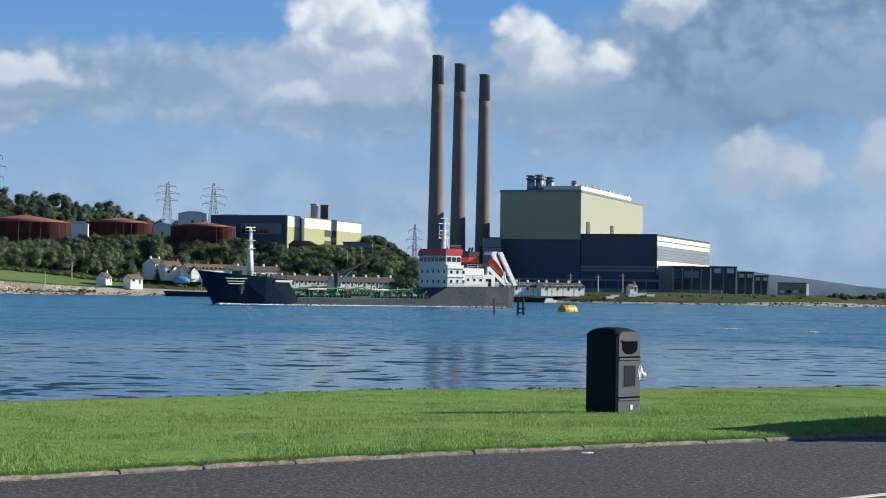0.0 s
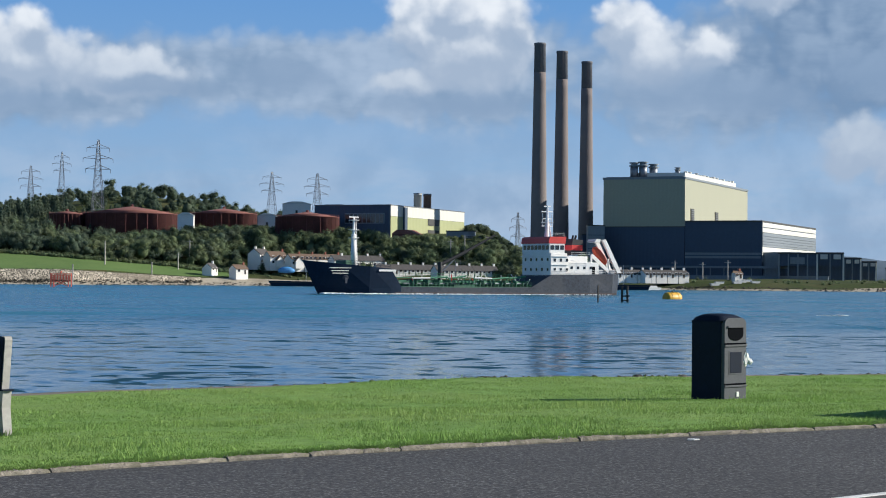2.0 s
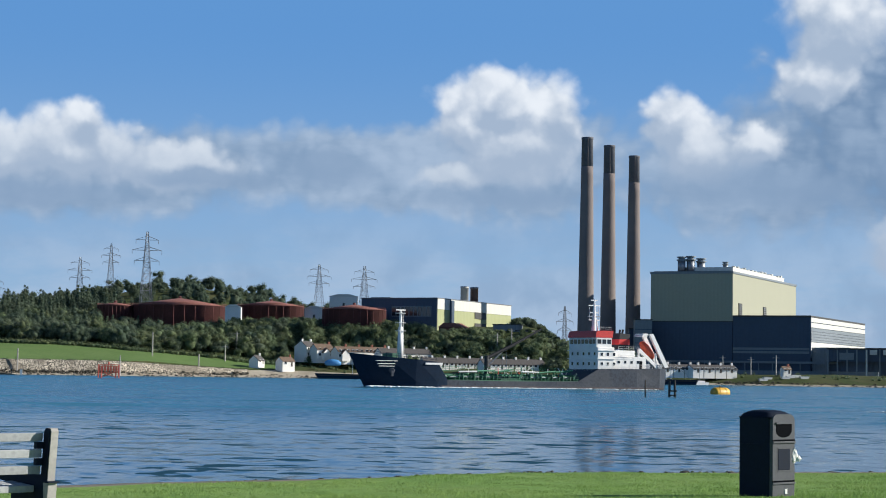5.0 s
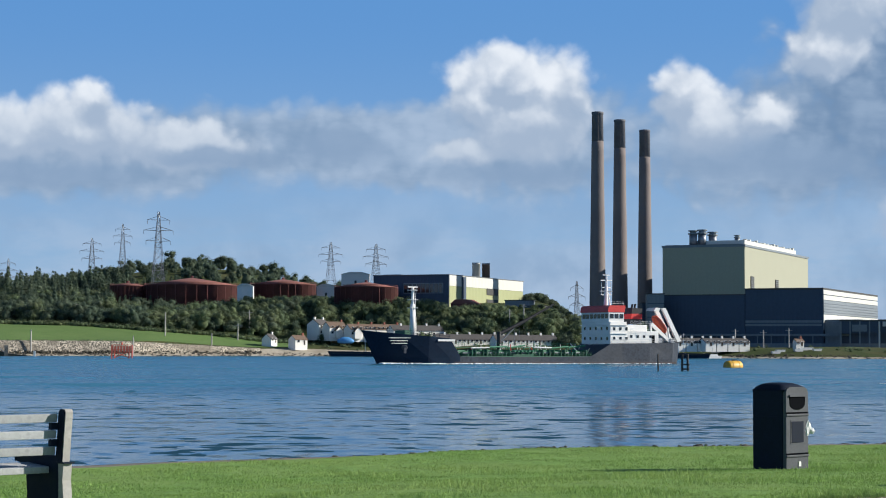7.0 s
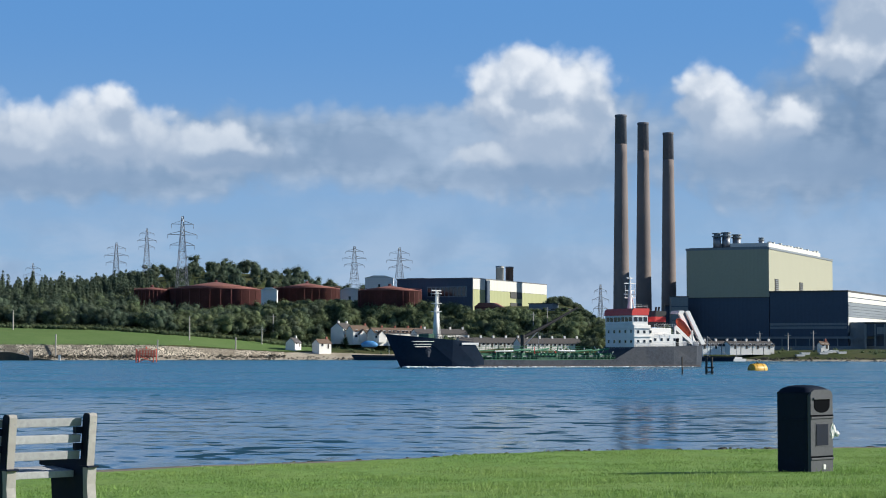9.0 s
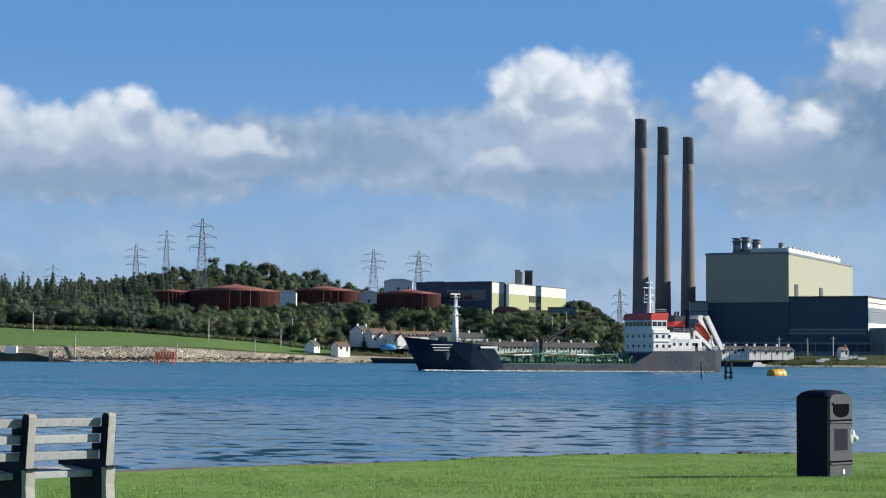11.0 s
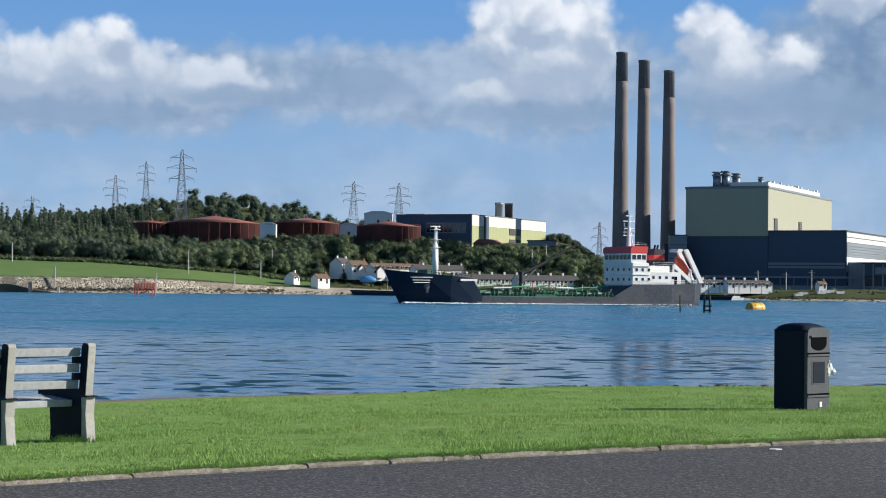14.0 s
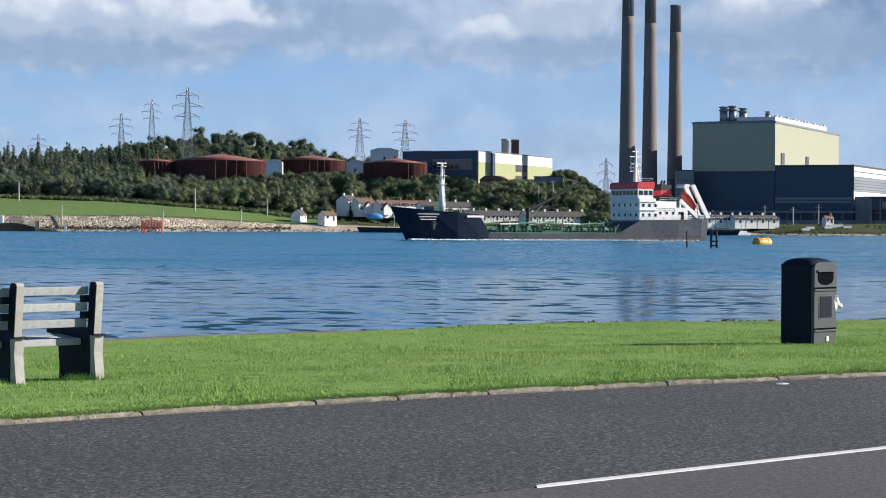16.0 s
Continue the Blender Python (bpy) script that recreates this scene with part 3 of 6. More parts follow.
# ---- far shore ----
def shore_y(x):
    return np.interp(x, [-900, -260, -180, -130, -95, -60, -20, 90, 170, 260, 330, 420, 900], [720, 752, 774, 797, 823, 848, 860, 815, 785, 795, 840, 1000, 1700])


def land_z(x, y):
    """Height of the far shore: fields and woods, a level shelf for the power station, hills behind."""
    x, y = np.asarray(x, float), np.asarray(y, float)
    d = y - shore_y(x)
    left = np.interp(d, [-40, 0, 8, 18, 22, 30, 100, 130, 220, 350, 700, 2500], [-5, 0, 1.0, 2.5, 6.3, 6.8, 15, 17, 31, 35, 36, 38])
    mid = np.interp(d, [-40, 0, 8, 20, 50, 78, 100, 130, 330, 800, 2500], [-5, 0, 1.2, 3.5, 6, 15, 24, 27, 34, 37, 38])
    right = np.interp(d, [-40, 0, 8, 20, 60, 2500], [-5, 0, 1.5, 3.5, 4.8, 5.0])
    a = np.clip((x + 125) / 60, 0, 1)
    a = a * a * (3 - 2 * a)
    b = np.clip((x - 58 - (y - 900) * 0.06) / 42, 0, 1)
    b = b * b * (3 - 2 * b)
    z = (left * (1 - a) + mid * a) * (1 - b) + right * b
    z = z + 19 * np.exp(-(np.abs(x + 143) / 72) ** 2.4 - ((y - 1180) / 120) ** 2) * (d > 20)
    return np.where(d > 4, z + 0.5 * np.sin(x * 0.07) * np.cos(y * 0.05), z)


def far_land():
    xs = np.concatenate([np.linspace(-900, -320, 12), np.linspace(-300, 320, 156), np.linspace(340, 1600, 30)])
    ds = np.concatenate([[-40, -10, 0, 4, 8, 13, 18, 20, 22, 26, 30], np.linspace(38, 360, 55), np.linspace(400, 2600, 26)])
    verts, faces, mats = [], [], []
    for x in xs:
        for d in ds:
            y = float(shore_y(x)) + d
            verts.append((float(x), y, float(land_z(x, y))))
    n = len(ds)
    for i in range(len(xs) - 1):
        for j in range(n - 1):
            a = i * n + j
            faces.append((a, a + n, a + n + 1, a + 1))
            x, d = float(xs[i]), float(ds[j])
            top = 92 + (x + 180) * -0.42
            mats.append(2 if (d < 18 and x < -20) or (d < 8 and x > 215) or (d < 4 and x > 60) else 1 if x < -62 and 22 <= d < top else 0)
    ob = mesh_of("ground", verts, faces, "hillside", None, "far shore with field, wooded slope and level land")
    ob.data.materials.append(M["field"])
    ob.data.materials.append(M["sand"])
    ob.data.polygons.foreach_set("material_index", mats)
    ob.data.polygons.foreach_set("use_smooth", [True] * len(mats))
    return tagged(ob, "", "ground", "", "structure")


far_land()


def far_ridge():
    """Moorland ridge across the lough, falling to the water; its blue is painted-in haze."""
    bm = bmesh.new()
    prev = None
    for i in range(81):
        az = 8.0 + i * 0.22
        top = float(np.interp(az, [8, 12, 15.3, 16.0, 17.0, 18.5, 21, 25.6], [30, 52, 44, 38.5, 32.5, 21.5, 9, 2]))
        top += 0.9 * noise.noise(Vector((az * 2.3, 0, 0))) + 0.4 * noise.noise(Vector((az * 9.0, 1, 0)))
        ring = []
        for k, h in ((0.0, -0.05), (0.10, 0.25), (0.45, 0.62), (0.8, 0.92), (1.0, 1.0), (1.4, 0.5)):
            d = 3500.0 + 420.0 * k + 25 * noise.noise(Vector((az * 3.0, k * 4, 2)))
            ring.append(bm.verts.new((math.sin(radians(az)) * d, math.cos(radians(az)) * d, 3.9 + (top * h * d / UNIT) if h > 0 else -3.0)))
        if prev:
            for q in range(5):
                bm.faces.new((prev[q], ring[q], ring[q + 1], prev[q + 1]))
        prev = ring
    bmesh.ops.recalc_face_normals(bm, faces=bm.faces)
    tagged(part("backdrop", bm, "ridge", None, "distant moorland ridge across the water, haze painted in as blue-grey", True), "", "hill", "", "structure")


far_ridge()


def stone_bank():
    """The long pale sea wall under the field: courses of rough stone."""
    rng = random.Random(11)
    base = thing("sea_wall", (0, 0, 0), 0, "long pale stone sea wall under a green field", "sea wall", "", "structure")
    bm = bmesh.new()
    prev = None
    for i in range(90):
        x = -300 + i * 2.55
        y = float(shore_y(x)) + 10
        drop = 3.0 * max(0.0, min(1.0, (x + 130) / 55))
        ring = [bm.verts.new((x, y + o, z)) for o, z in ((0, 0.3), (1.2, 6.3 - drop), (2.6, 6.6 - drop), (9, 6.2 - drop), (9, 0))]
        if prev:
            for q in range(4):
                bm.faces.new((prev[q], ring[q], ring[q + 1], prev[q + 1]))
        prev = ring
    part("wall", bm, "wall_stone", base)


stone_bank()


# ---- woods ----
def ball():
    bm = bmesh.new()
    bmesh.ops.create_icosphere(bm, subdivisions=1, radius=1.0)
    v = np.array([p.co[:] for p in bm.verts])
    f = [tuple(x.index for x in q.verts) for q in bm.faces]
    bm.free()
    return v, np.array(f)


BALL_V, BALL_F = ball()


class Clumps:
    """Many ragged leaf clumps gathered into one mesh."""

    def __init__(self, seed):
        self.rng = np.random.RandomState(seed)
        self.v, self.f, self.n = [], [], 0

    def clump(self, c, r, flatten=0.85, rag=0.34):
        k = 1 + rag * (self.rng.rand(len(BALL_V), 1) - 0.55)
        v = BALL_V * k * r * np.array([1, 1, flatten]) + np.array(c)
        self.v.append(v)
        self.f.append(BALL_F + self.n)
        self.n += len(v)

    def leaves(self, c, r, count, size, flatten=1.0):
        """Sprays of leaves lying on the round of a clump, a few of them standing out from it."""
        d = self.rng.normal(size=(count, 3))
        d /= np.linalg.norm(d, axis=1)[:, None]
        p = np.array(c) + d * r * np.array([1, 1, flatten]) * self.rng.uniform(0.72, 1.26, (count, 1))
        a, b = self.rng.normal(size=(count, 3)) * size, self.rng.normal(size=(count, 3)) * size
        a -= d * (a * d).sum(1)[:, None] * 0.6
        b -= d * (b * d).sum(1)[:, None] * 0.6
        v = np.stack([p, p + a, p + b], 1).reshape(-1, 3)
        self.v.append(v)
        self.f.append(np.arange(count * 3).reshape(-1, 3) + self.n)
        self.n += count * 3

    def broadleaf(self, x, y, z, h, w):
        """A round crown of a few large boughs, each a ball of leaf sprays."""
        r = self.rng
        self.clump((x, y, z + h * 0.45), w * 0.30, h / w * 0.9, 0.4)
        for i in range(7):
            q, u = r.uniform(0, 2 * math.pi), r.uniform(0.22, 0.86)
            reach = w * 0.34 * math.sqrt(max(0.05, 1 - ((u - 0.42) / 0.52) ** 2)) * r.uniform(0.6, 1.0)
            s = w * r.uniform(0.17, 0.27)
            c, k = (x + math.cos(q) * reach, y + math.sin(q) * reach, z + h * u), r.uniform(0.75, 1.0)
            self.clump(c, s * 0.72, k, 0.5)
            self.leaves(c, s * 1.05, 150, 0.36, k)

    def conifer(self, x, y, z, h, w):
        """A spire of drooping tiers."""
        r = self.rng
        for i in range(8):
            u = 0.10 + i * 0.118
            s = w * 0.52 * (1.02 - u) + 0.15
            c = (x + r.normal() * 0.15, y + r.normal() * 0.15, z + h * u)
            self.clump(c, s * 0.75, 1.2, 0.5)
            self.leaves(c, s, 60, 0.36, 1.3)

    def build(self, name, material, label, category, kind="stuff", parent=None):
        v, f = np.concatenate(self.v), np.concatenate(self.f)
        me = bpy.data.meshes.new(name)
        me.vertices.add(len(v))
        me.vertices.foreach_set("co", v.ravel())
        me.loops.add(f.size)
        me.loops.foreach_set("vertex_index", f.ravel())
        me.polygons.add(len(f))
        me.polygons.foreach_set("loop_start", np.arange(0, f.size, 3))
        me.update(calc_edges=True)
        me.materials.append(M[material])
        ob = new(name, me)
        ob.parent = parent
        return tagged(ob, label, category, "", kind)


CLEAR = [(-119, 966, 27), (-74, 1000, 20), (-28, 957, 17), (54, 945, 13), (25, 945, 9), (-152, 960, 12), (18, 975, 16), (0, 975, 24), (30, 1000, 26), (48, 1020, 26)]


def woods():
    rng = np.random.RandomState(5)
    broad, dark, hedge = Clumps(1), Clumps(2), Clumps(3)
    count = tries = 0
    while count < 1100:
        tries += 1
        if tries > 40000:
            break
        d = rng.uniform(18, 200)
        x = rng.uniform(-250, 108)
        y = float(shore_y(x)) + d
        top = 92 + (x + 180) * -0.42
        low = max(34.0, top + 8) if x < -62 else 46.0
        if d < low or any((x - a) ** 2 + (y - b) ** 2 < c * c for a, b, c in CLEAR):
            continue
        if x > 40 and d > 135 - (x - 40) * 0.4:
            continue
        z = float(land_z(x, y))
        h = rng.uniform(5.5, 11)
        # crowns stay below the sight line to the depot
        ceiling = EYE[2] + (float(np.interp(x * UNIT / y, [-500, -420, -310, -60, 60, 300], [104, 80, 90, 94, 84, 64])) + rng.uniform(-9, 3)) * y / UNIT
        if x > -150:
            h = min(h, ceiling - z) if d > 60 else rng.uniform(3.5, 7)
        if h < 1.8:
            continue
        (dark.broadleaf if rng.rand() < (0.75 if x < -125 else 0.2) else broad.broadleaf)(x, y, z - 0.4, h, h * rng.uniform(0.85, 1.25))
        count += 1
    for _ in range(360):
        x = rng.uniform(-265, -110)
        y = float(shore_y(x)) + rng.uniform(150, 240)
        if any((x - a) ** 2 + (y - b) ** 2 < c * c for a, b, c in CLEAR):
            continue
        h = rng.uniform(9, 16.5) if x < -160 else rng.uniform(6, 11)
        dark.conifer(x, y, float(land_z(x, y)) - 0.5, h, h * 0.40)
    for _ in range(430):
        x, y = rng.uniform(-260, 10), rng.uniform(1060, 1230)
        h = rng.uniform(9, 13.5) if rng.rand() < 0.16 else rng.uniform(4, 8.5)
        dark.broadleaf(x, y, float(land_z(x, y)) - 0.6, h, h * 0.8)
    for _ in range(110):
        x, y = rng.uniform(62, 105), rng.uniform(1040, 1120)
        h = rng.uniform(3, 5)
        dark.broadleaf(x, y, float(land_z(x, y)) - 0.5, h, h * 1.3)
    # belt of trees in front of the depot
    for x0, x1, y0, y1, lo, hi, n in ((-52, -6, 928, 938, 86, 97, 30), (10, 66, 924, 934, 68, 80, 30)):
        for _ in range(n):
            x, y = rng.uniform(x0, x1), rng.uniform(y0, y1)
            z = float(land_z(x, y))
            h = min(14.0, EYE[2] + rng.uniform(lo, hi) * y / UNIT - z)
            if h > 1.8:
                broad.broadleaf(x, y, z - 0.4, h, min(9.0, h * rng.uniform(0.7, 1.0)))
    # the low point beyond the plant
    for _ in range(60):
        x = rng.uniform(262, 335)
        y = float(shore_y(x)) + rng.uniform(12, 45)
        h = rng.uniform(1.0, 2.4)
        dark.broadleaf(x, y, float(land_z(x, y)) - 0.3, h, h * 1.4)
    # hedges along and above the field
    for i in range(150):
        x = -250 + i * 1.25
        y = float(shore_y(x)) + 94 + (x + 180) * -0.42 + rng.uniform(-1.5, 1.5)
        c = (x, y, float(land_z(x, y)) + 0.7)
        hedge.clump(c, rng.uniform(0.8, 1.5), 0.8)
        hedge.leaves(c, 1.5, 60, 0.4)
    for i in range(70):
        x = -215 + i * 1.1
        y = float(shore_y(x)) + 118 + (x + 180) * -0.3
        c = (x, y, float(land_z(x, y)) + 2.5 * math.sin(i / 70 * math.pi))
        hedge.clump(c, rng.uniform(1.6, 2.4), 0.8)
        hedge.leaves(c, 2.2, 80, 0.45)
    for i in range(170):
        x = rng.uniform(-62, 250)
        y = float(shore_y(x)) + rng.uniform(16, 44)
        c = (x, y, float(land_z(x, y)) + 0.4)
        hedge.clump(c, rng.uniform(0.3, 0.9), 0.6)
        hedge.leaves(c, 1.0, 40, 0.34)
    for _ in range(260):
        x = rng.uniform(-300, -75)
        drop = 3.0 * max(0.0, min(1.0, (x + 130) / 55))
        c = (x, float(shore_y(x)) + rng.uniform(11.5, 13.5), 6.5 - drop)
        hedge.leaves(c, rng.uniform(0.25, 0.6), 26, 0.3)
    broad.build("woodland", "foliage", "mixed green broadleaf woodland on the far slope", "trees")
    dark.build("woodland", "conifer", "dark green trees on the hill skyline", "trees")
    hedge.build("hedgerow", "foliage", "dark green hedges and scrub round the field", "hedge")

    rocks = Clumps(7)
    for _ in range(1500):
        x = rng.uniform(-300, 300)
        y = float(shore_y(x)) + rng.uniform(-1.5, 8)
        rocks.clump((x, y, max(-0.1, float(land_z(x, y)))), rng.uniform(0.2, 0.75), 0.6, 0.6)
    for _ in range(1700):
        x = rng.uniform(-300, -72)
        o = rng.uniform(4.5, 10.2)
        z = max(0.0, (o - 4.5) * 0.42) * rng.uniform(0.6, 1.0)
        rocks.clump((x, float(shore_y(x)) + o, z), rng.uniform(0.25, 0.8), 0.6, 0.6)
    rocks.build("shore_rocks", "rock", "dark weedy rocks along the far waterline", "rocks")


woods()


# ---- power station ----
ST_Z = 4.8
TURN = -25.0


def tall_chimney(x, y, ground, top, group):
    t = thing("chimney_stack", (x, y, ground), 0, "very tall tapering brown concrete power station chimney", "chimney", group)
    h = top - ground
    def r(z):
        return 4.5 - 1.6 * z / h
    bands = [(r(h * i / 24), h * i / 24) for i in range(25)]
    cut = h * 0.875
    part("shaft", lathe([p for p in bands if p[1] <= cut] + [(r(cut), cut)], 40), "chimney", t, "brown weathered concrete shaft", True)
    part("crown", lathe([(r(cut) - 0.02, cut - 0.05), (r(h) + 0.03, h - 1.2), (r(h) + 0.2, h - 1.1), (r(h) + 0.2, h), (r(h) - 0.5, h), (r(h) - 0.5, h - 3)], 40), "chimney_top", t, "soot-blackened top", True)
    bm = bmesh.new()
    for s in (-0.25, 0.25):
        bar((s, -r(0) - 0.15, 2), (s, -r(h) - 0.2, h), 0.05, bm, 4)
    for i in range(40):
        z = 3 + i * h / 41
        bar((-0.25, -r(z) - 0.16, z), (0.25, -r(z) - 0.16, z), 0.04, bm, 4)
    part("ladder", bm, "chimney", t)
    return t


for u, d in ((316, 945), (355.5, 977), (400, 1022)):
    tall_chimney(across(u, d), d, ST_Z, 126.0, "power station chimneys")


def boiler_house():
    t = thing("boiler_house", (164.7, 930, ST_Z), TURN, "huge windowless hall, pale green over navy cladding", "power station")
    W, D, H, S = 43.0, 139.0, 51.2, 27.0
    part("lower_wall", box(-W, 0, 0, D, 0, S), "clad_navy", t, "navy lower cladding")
    part("upper_wall", box(-W - 0.15, 0.15, -0.15, D + 0.15, S, H), "clad_pale", t, "pale green upper cladding")
    part("cornice", box(-W - 0.5, 0.5, -0.5, D + 0.5, H, H + 1.1), "clad_grey", t)
    part("flashing", box(-W - 0.3, 0.3, -0.3, D + 0.3, S - 0.5, S), "louvre", t)
    part("roof", box(-W + 1, -1, 1, D - 1, H + 1.1, H + 1.4), "roof_felt", t)
    part("penthouse", box(-W * 0.62, -1.5, 6, D - 22, H + 1.4, H + 3.6), "clad_white", t, "white rooftop plant house")
    for x, y, h, r in ((0, 0, 7.6, 2.0), (4.2, 2, 8.0, 2.1), (8.6, 6, 7.0, 2.1), (21.0, 8, 5.2, 1.3)):
        s = part("roof_flue", lathe([(r, H + 1.4), (r, H + 1.4 + h * 0.7)], 20, None, -28 + x, 4 + y), "steel", t, "shiny steel roof stack", True)
        part("cowl", lathe([(r * 0.9, H + 1.4 + h * 0.7), (r * 1.3, H + 1.4 + h * 0.72), (r * 1.3, H + 1.4 + h * 0.8), (r * 0.85, H + 1.4 + h * 0.82), (r * 0.85, H + 1.4 + h * 0.92), (r * 1.25, H + 1.4 + h * 0.93), (r * 1.25, H + 1.4 + h)], 20, None, -28 + x, 4 + y), "clad_grey", s)
    rng = random.Random(3)
    for i in range(15):
        y = 14 + i * 7.2
        a = rng.uniform(0.8, 1.8)
        part("roof_vent", box(-3.4 - a, -2.6, y, y + a * 1.6, H + 3.6, H + 3.6 + rng.uniform(0.5, 1.5)), "clad_white", t)
    for y in (11, 62):
        lv = part("louvre", box(0.16, 0.5, y, y + 6.5, S + 3.0, S + 9.5), "louvre", t, "dark louvred opening")
        for k in range(6):
            part("louvre_blade", box(0.5, 0.75, y + 0.3, y + 6.2, S + 3.5 + k, S + 3.75 + k), "clad_grey", lv)
    return t


boiler_house()


def turbine_hall():
    t = thing("turbine_hall", (164.7, 930, ST_Z), TURN, "long low navy hall with white bands on its sunlit side", "power station")
    W, D, H = 39.7, 138.0, 29.0
    part("wall", box(0.3, W, 0.25, D, 0, H), "clad_navy", t, "navy front cladding")
    part("parapet", box(0.2, W + 0.3, -0.05, D + 0.2, H, H + 0.9), "louvre", t)
    for z in (10.8, 12.5):
        part("band", box(0.3, W - 0.6, 0.02, 0.24, z, z + 1.2), "clad_grey", t, "pale grey band along the front")
    for lo, hi, m in ((H - 2.3, H - 0.1, "clad_white"), (H - 5.0, H - 2.7, "clad_white"), (H - 12.2, H - 5.2, "clad_grey"), (H - 16.6, H - 12.4, "clad_white"), (H - 20, H - 16.8, "clad_grey")):
        part("side_panel", box(W + 0.02, W + 0.35, 0.4, D - 0.5, lo, hi), m, t)
    for z in (6.6, 8.0, 9.4, 10.8):
        part("cladding_rail", box(W + 0.36, W + 0.6, 0.6, D - 0.7, H - z - 0.3, H - z), "steel", t)
    part("side_annex", box(W + 0.3, W + 14, 2.5, 20, 0, 14.0), "clad_grey", t, "grey lean-to block")
    part("side_annex", box(W + 0.3, W + 15.5, 20.3, 60, 0, 14.4), "clad_white", t, "pale lean-to block")
    part("plinth", box(-44, W + 34, -3.2, -2.2, 0, 2.2), "clad_grey", t, "long pale wall before the hall")
    part("pipe_bridge", box(-44, W + 14, -2.9, -2.4, 5.8, 6.9), "clad_grey", t, "long pale pipe bridge")
    for i in range(14):
        part("trestle", box(-42 + i * 7, -41.6 + i * 7, -2.8, -2.5, 2.2, 5.8), "clad_grey", t)


turbine_hall()


def side_works():
    """Open dark plant buildings beside the hall."""
    for u, w, v, d, label in ((747, 67, 50, 900, "dark open-fronted plant building with a grey panel"), (816, 46, 51, 912, "dark steel-framed plant building with white boxes"), (865, 29, 42, 925, "dark steel-framed plant bay"), (896, 26, 36, 935, "dark steel-framed plant bay")):
        x, hgt, wid = across(u, d), above(v, d) - ST_Z, across(w, d)
        t = thing("plant_building", (x, d, ST_Z), -12, label, "industrial building", "plant buildings")
        part("back_wall", box(0, wid, 8, 9, 0, hgt), "clad_navy", t)
        part("side_wall", box(0, 0.6, 0, 8, 0, hgt), "clad_grey", t)
        part("roof", box(-0.4, wid + 0.4, -0.4, 9.4, hgt, hgt + 0.8), "louvre", t)
        part("upper_front", box(0.6, wid, 0.2, 0.8, hgt * 0.55, hgt), "clad_navy", t)
        n = max(2, int(wid / 4.5))
        for i in range(n + 1):
            part("column", box(i * wid / n - 0.35, i * wid / n + 0.35, -0.3, 0.3, 0, hgt), "clad_grey" if i < n else "clad_white", t)
        if w == 67:
            part("front_panel", box(wid * 0.30, wid * 0.68, -0.1, 0.18, hgt * 0.62, hgt * 0.88), "clad_grey", t, "large pale grey panel")
        else:
            for i in range(n):
                part("vent_box", box((i + 0.25) * wid / n, (i + 0.8) * wid / n, -0.9, 0.18, hgt * 0.80, hgt * 0.98), "clad_white", t, "white ventilation box")
            part("vent_box", box(-2.0, -0.5, -0.6, 1.0, hgt * 0.5, hgt * 0.66), "clad_white", t, "white ventilation box")
    for lo, hi, y, h, m, name in ((394, 432, 946, 46, "clad_navy", "low dark block between the chimneys"), (404, 434, 935, 62, "clad_grey", "grey lift tower beside the hall"), (330, 352, 940, 38, "clad_grey", "grey sloped duct house by the chimney")):
        t = thing("duct_house", (across(lo, y), y, ST_Z), 0, name, "industrial building", "plant buildings")
        w, z = across(hi - lo, y), above(h, y) - ST_Z + 10
        part("wall", box(0, w, 0, 7, 0, z), m, t)
        part("roof", box(-0.3, w + 0.3, -0.3, 7.3, z, z + 0.5), "louvre", t)
        for i in range(5):
            part("rail", box(0.1, w - 0.1, -0.25, -0.05, z * (0.3 + 0.13 * i), z * (0.3 + 0.13 * i) + 0.3), "clad_navy", t)


side_works()


# ---- depot on the slope: shed and oil tanks ----
def depot_shed():
    t = thing("gas_turbine_shed", (15.3, 960, 24.5), TURN, "large shed, navy gable and lime-and-white side", "industrial building")
    W, D, H = 43.7, 104.0, 17.5
    part("wall", box(-W, 0, 0, D, 0, H), "clad_navy", t, "navy gable cladding")
    part("roof", box(-W - 0.4, 0.4, -0.4, D + 0.4, H, H + 0.5), "roof_felt", t)
    win = part("window_band", box(-26, -3, -0.25, -0.02, 8.0, 13.5), "clad_grey", t, "grey glazed band")
    for i in range(9):
        part("pane", box(-25.6 + i * 2.5, -23.6 + i * 2.5, -0.34, -0.26, 8.5, 13.0), "glass", win)
    part("white_band", box(0.05, 0.35, 0.3, D - 0.3, H - 5.5, H), "clad_white", t)
    part("lime_band", box(0.05, 0.3, 0.3, D - 0.3, 0, H - 5.6), "clad_lime", t)
    part("downpipe", box(0.36, 0.9, 16, 21, 0, H - 0.3), "clad_navy", t, "dark vertical strip")
    for z in (2.5, 8.5):
        part("louvre", box(0.36, 0.6, 50, 66, z, z + 3.6), "louvre", t)
    for x, y, m in ((-8, 55, "clad_white"), (-6, 64, "copper")):
        f = part("flue", lathe([(2.2, H), (2.2, H + 8.0), (2.3, H + 8.0), (2.3, H + 8.5)], 24, None, x, y), m, t, "round metal flue", True)
        part("rim", lathe([(2.35, H + 8.5), (2.35, H + 9.0), (1.8, H + 9.0)], 24, None, x, y), "steel", f)
    part("tower", box(-W - 14, -W - 3, 40, 48, 0, 20), "clad_grey", t)


depot_shed()


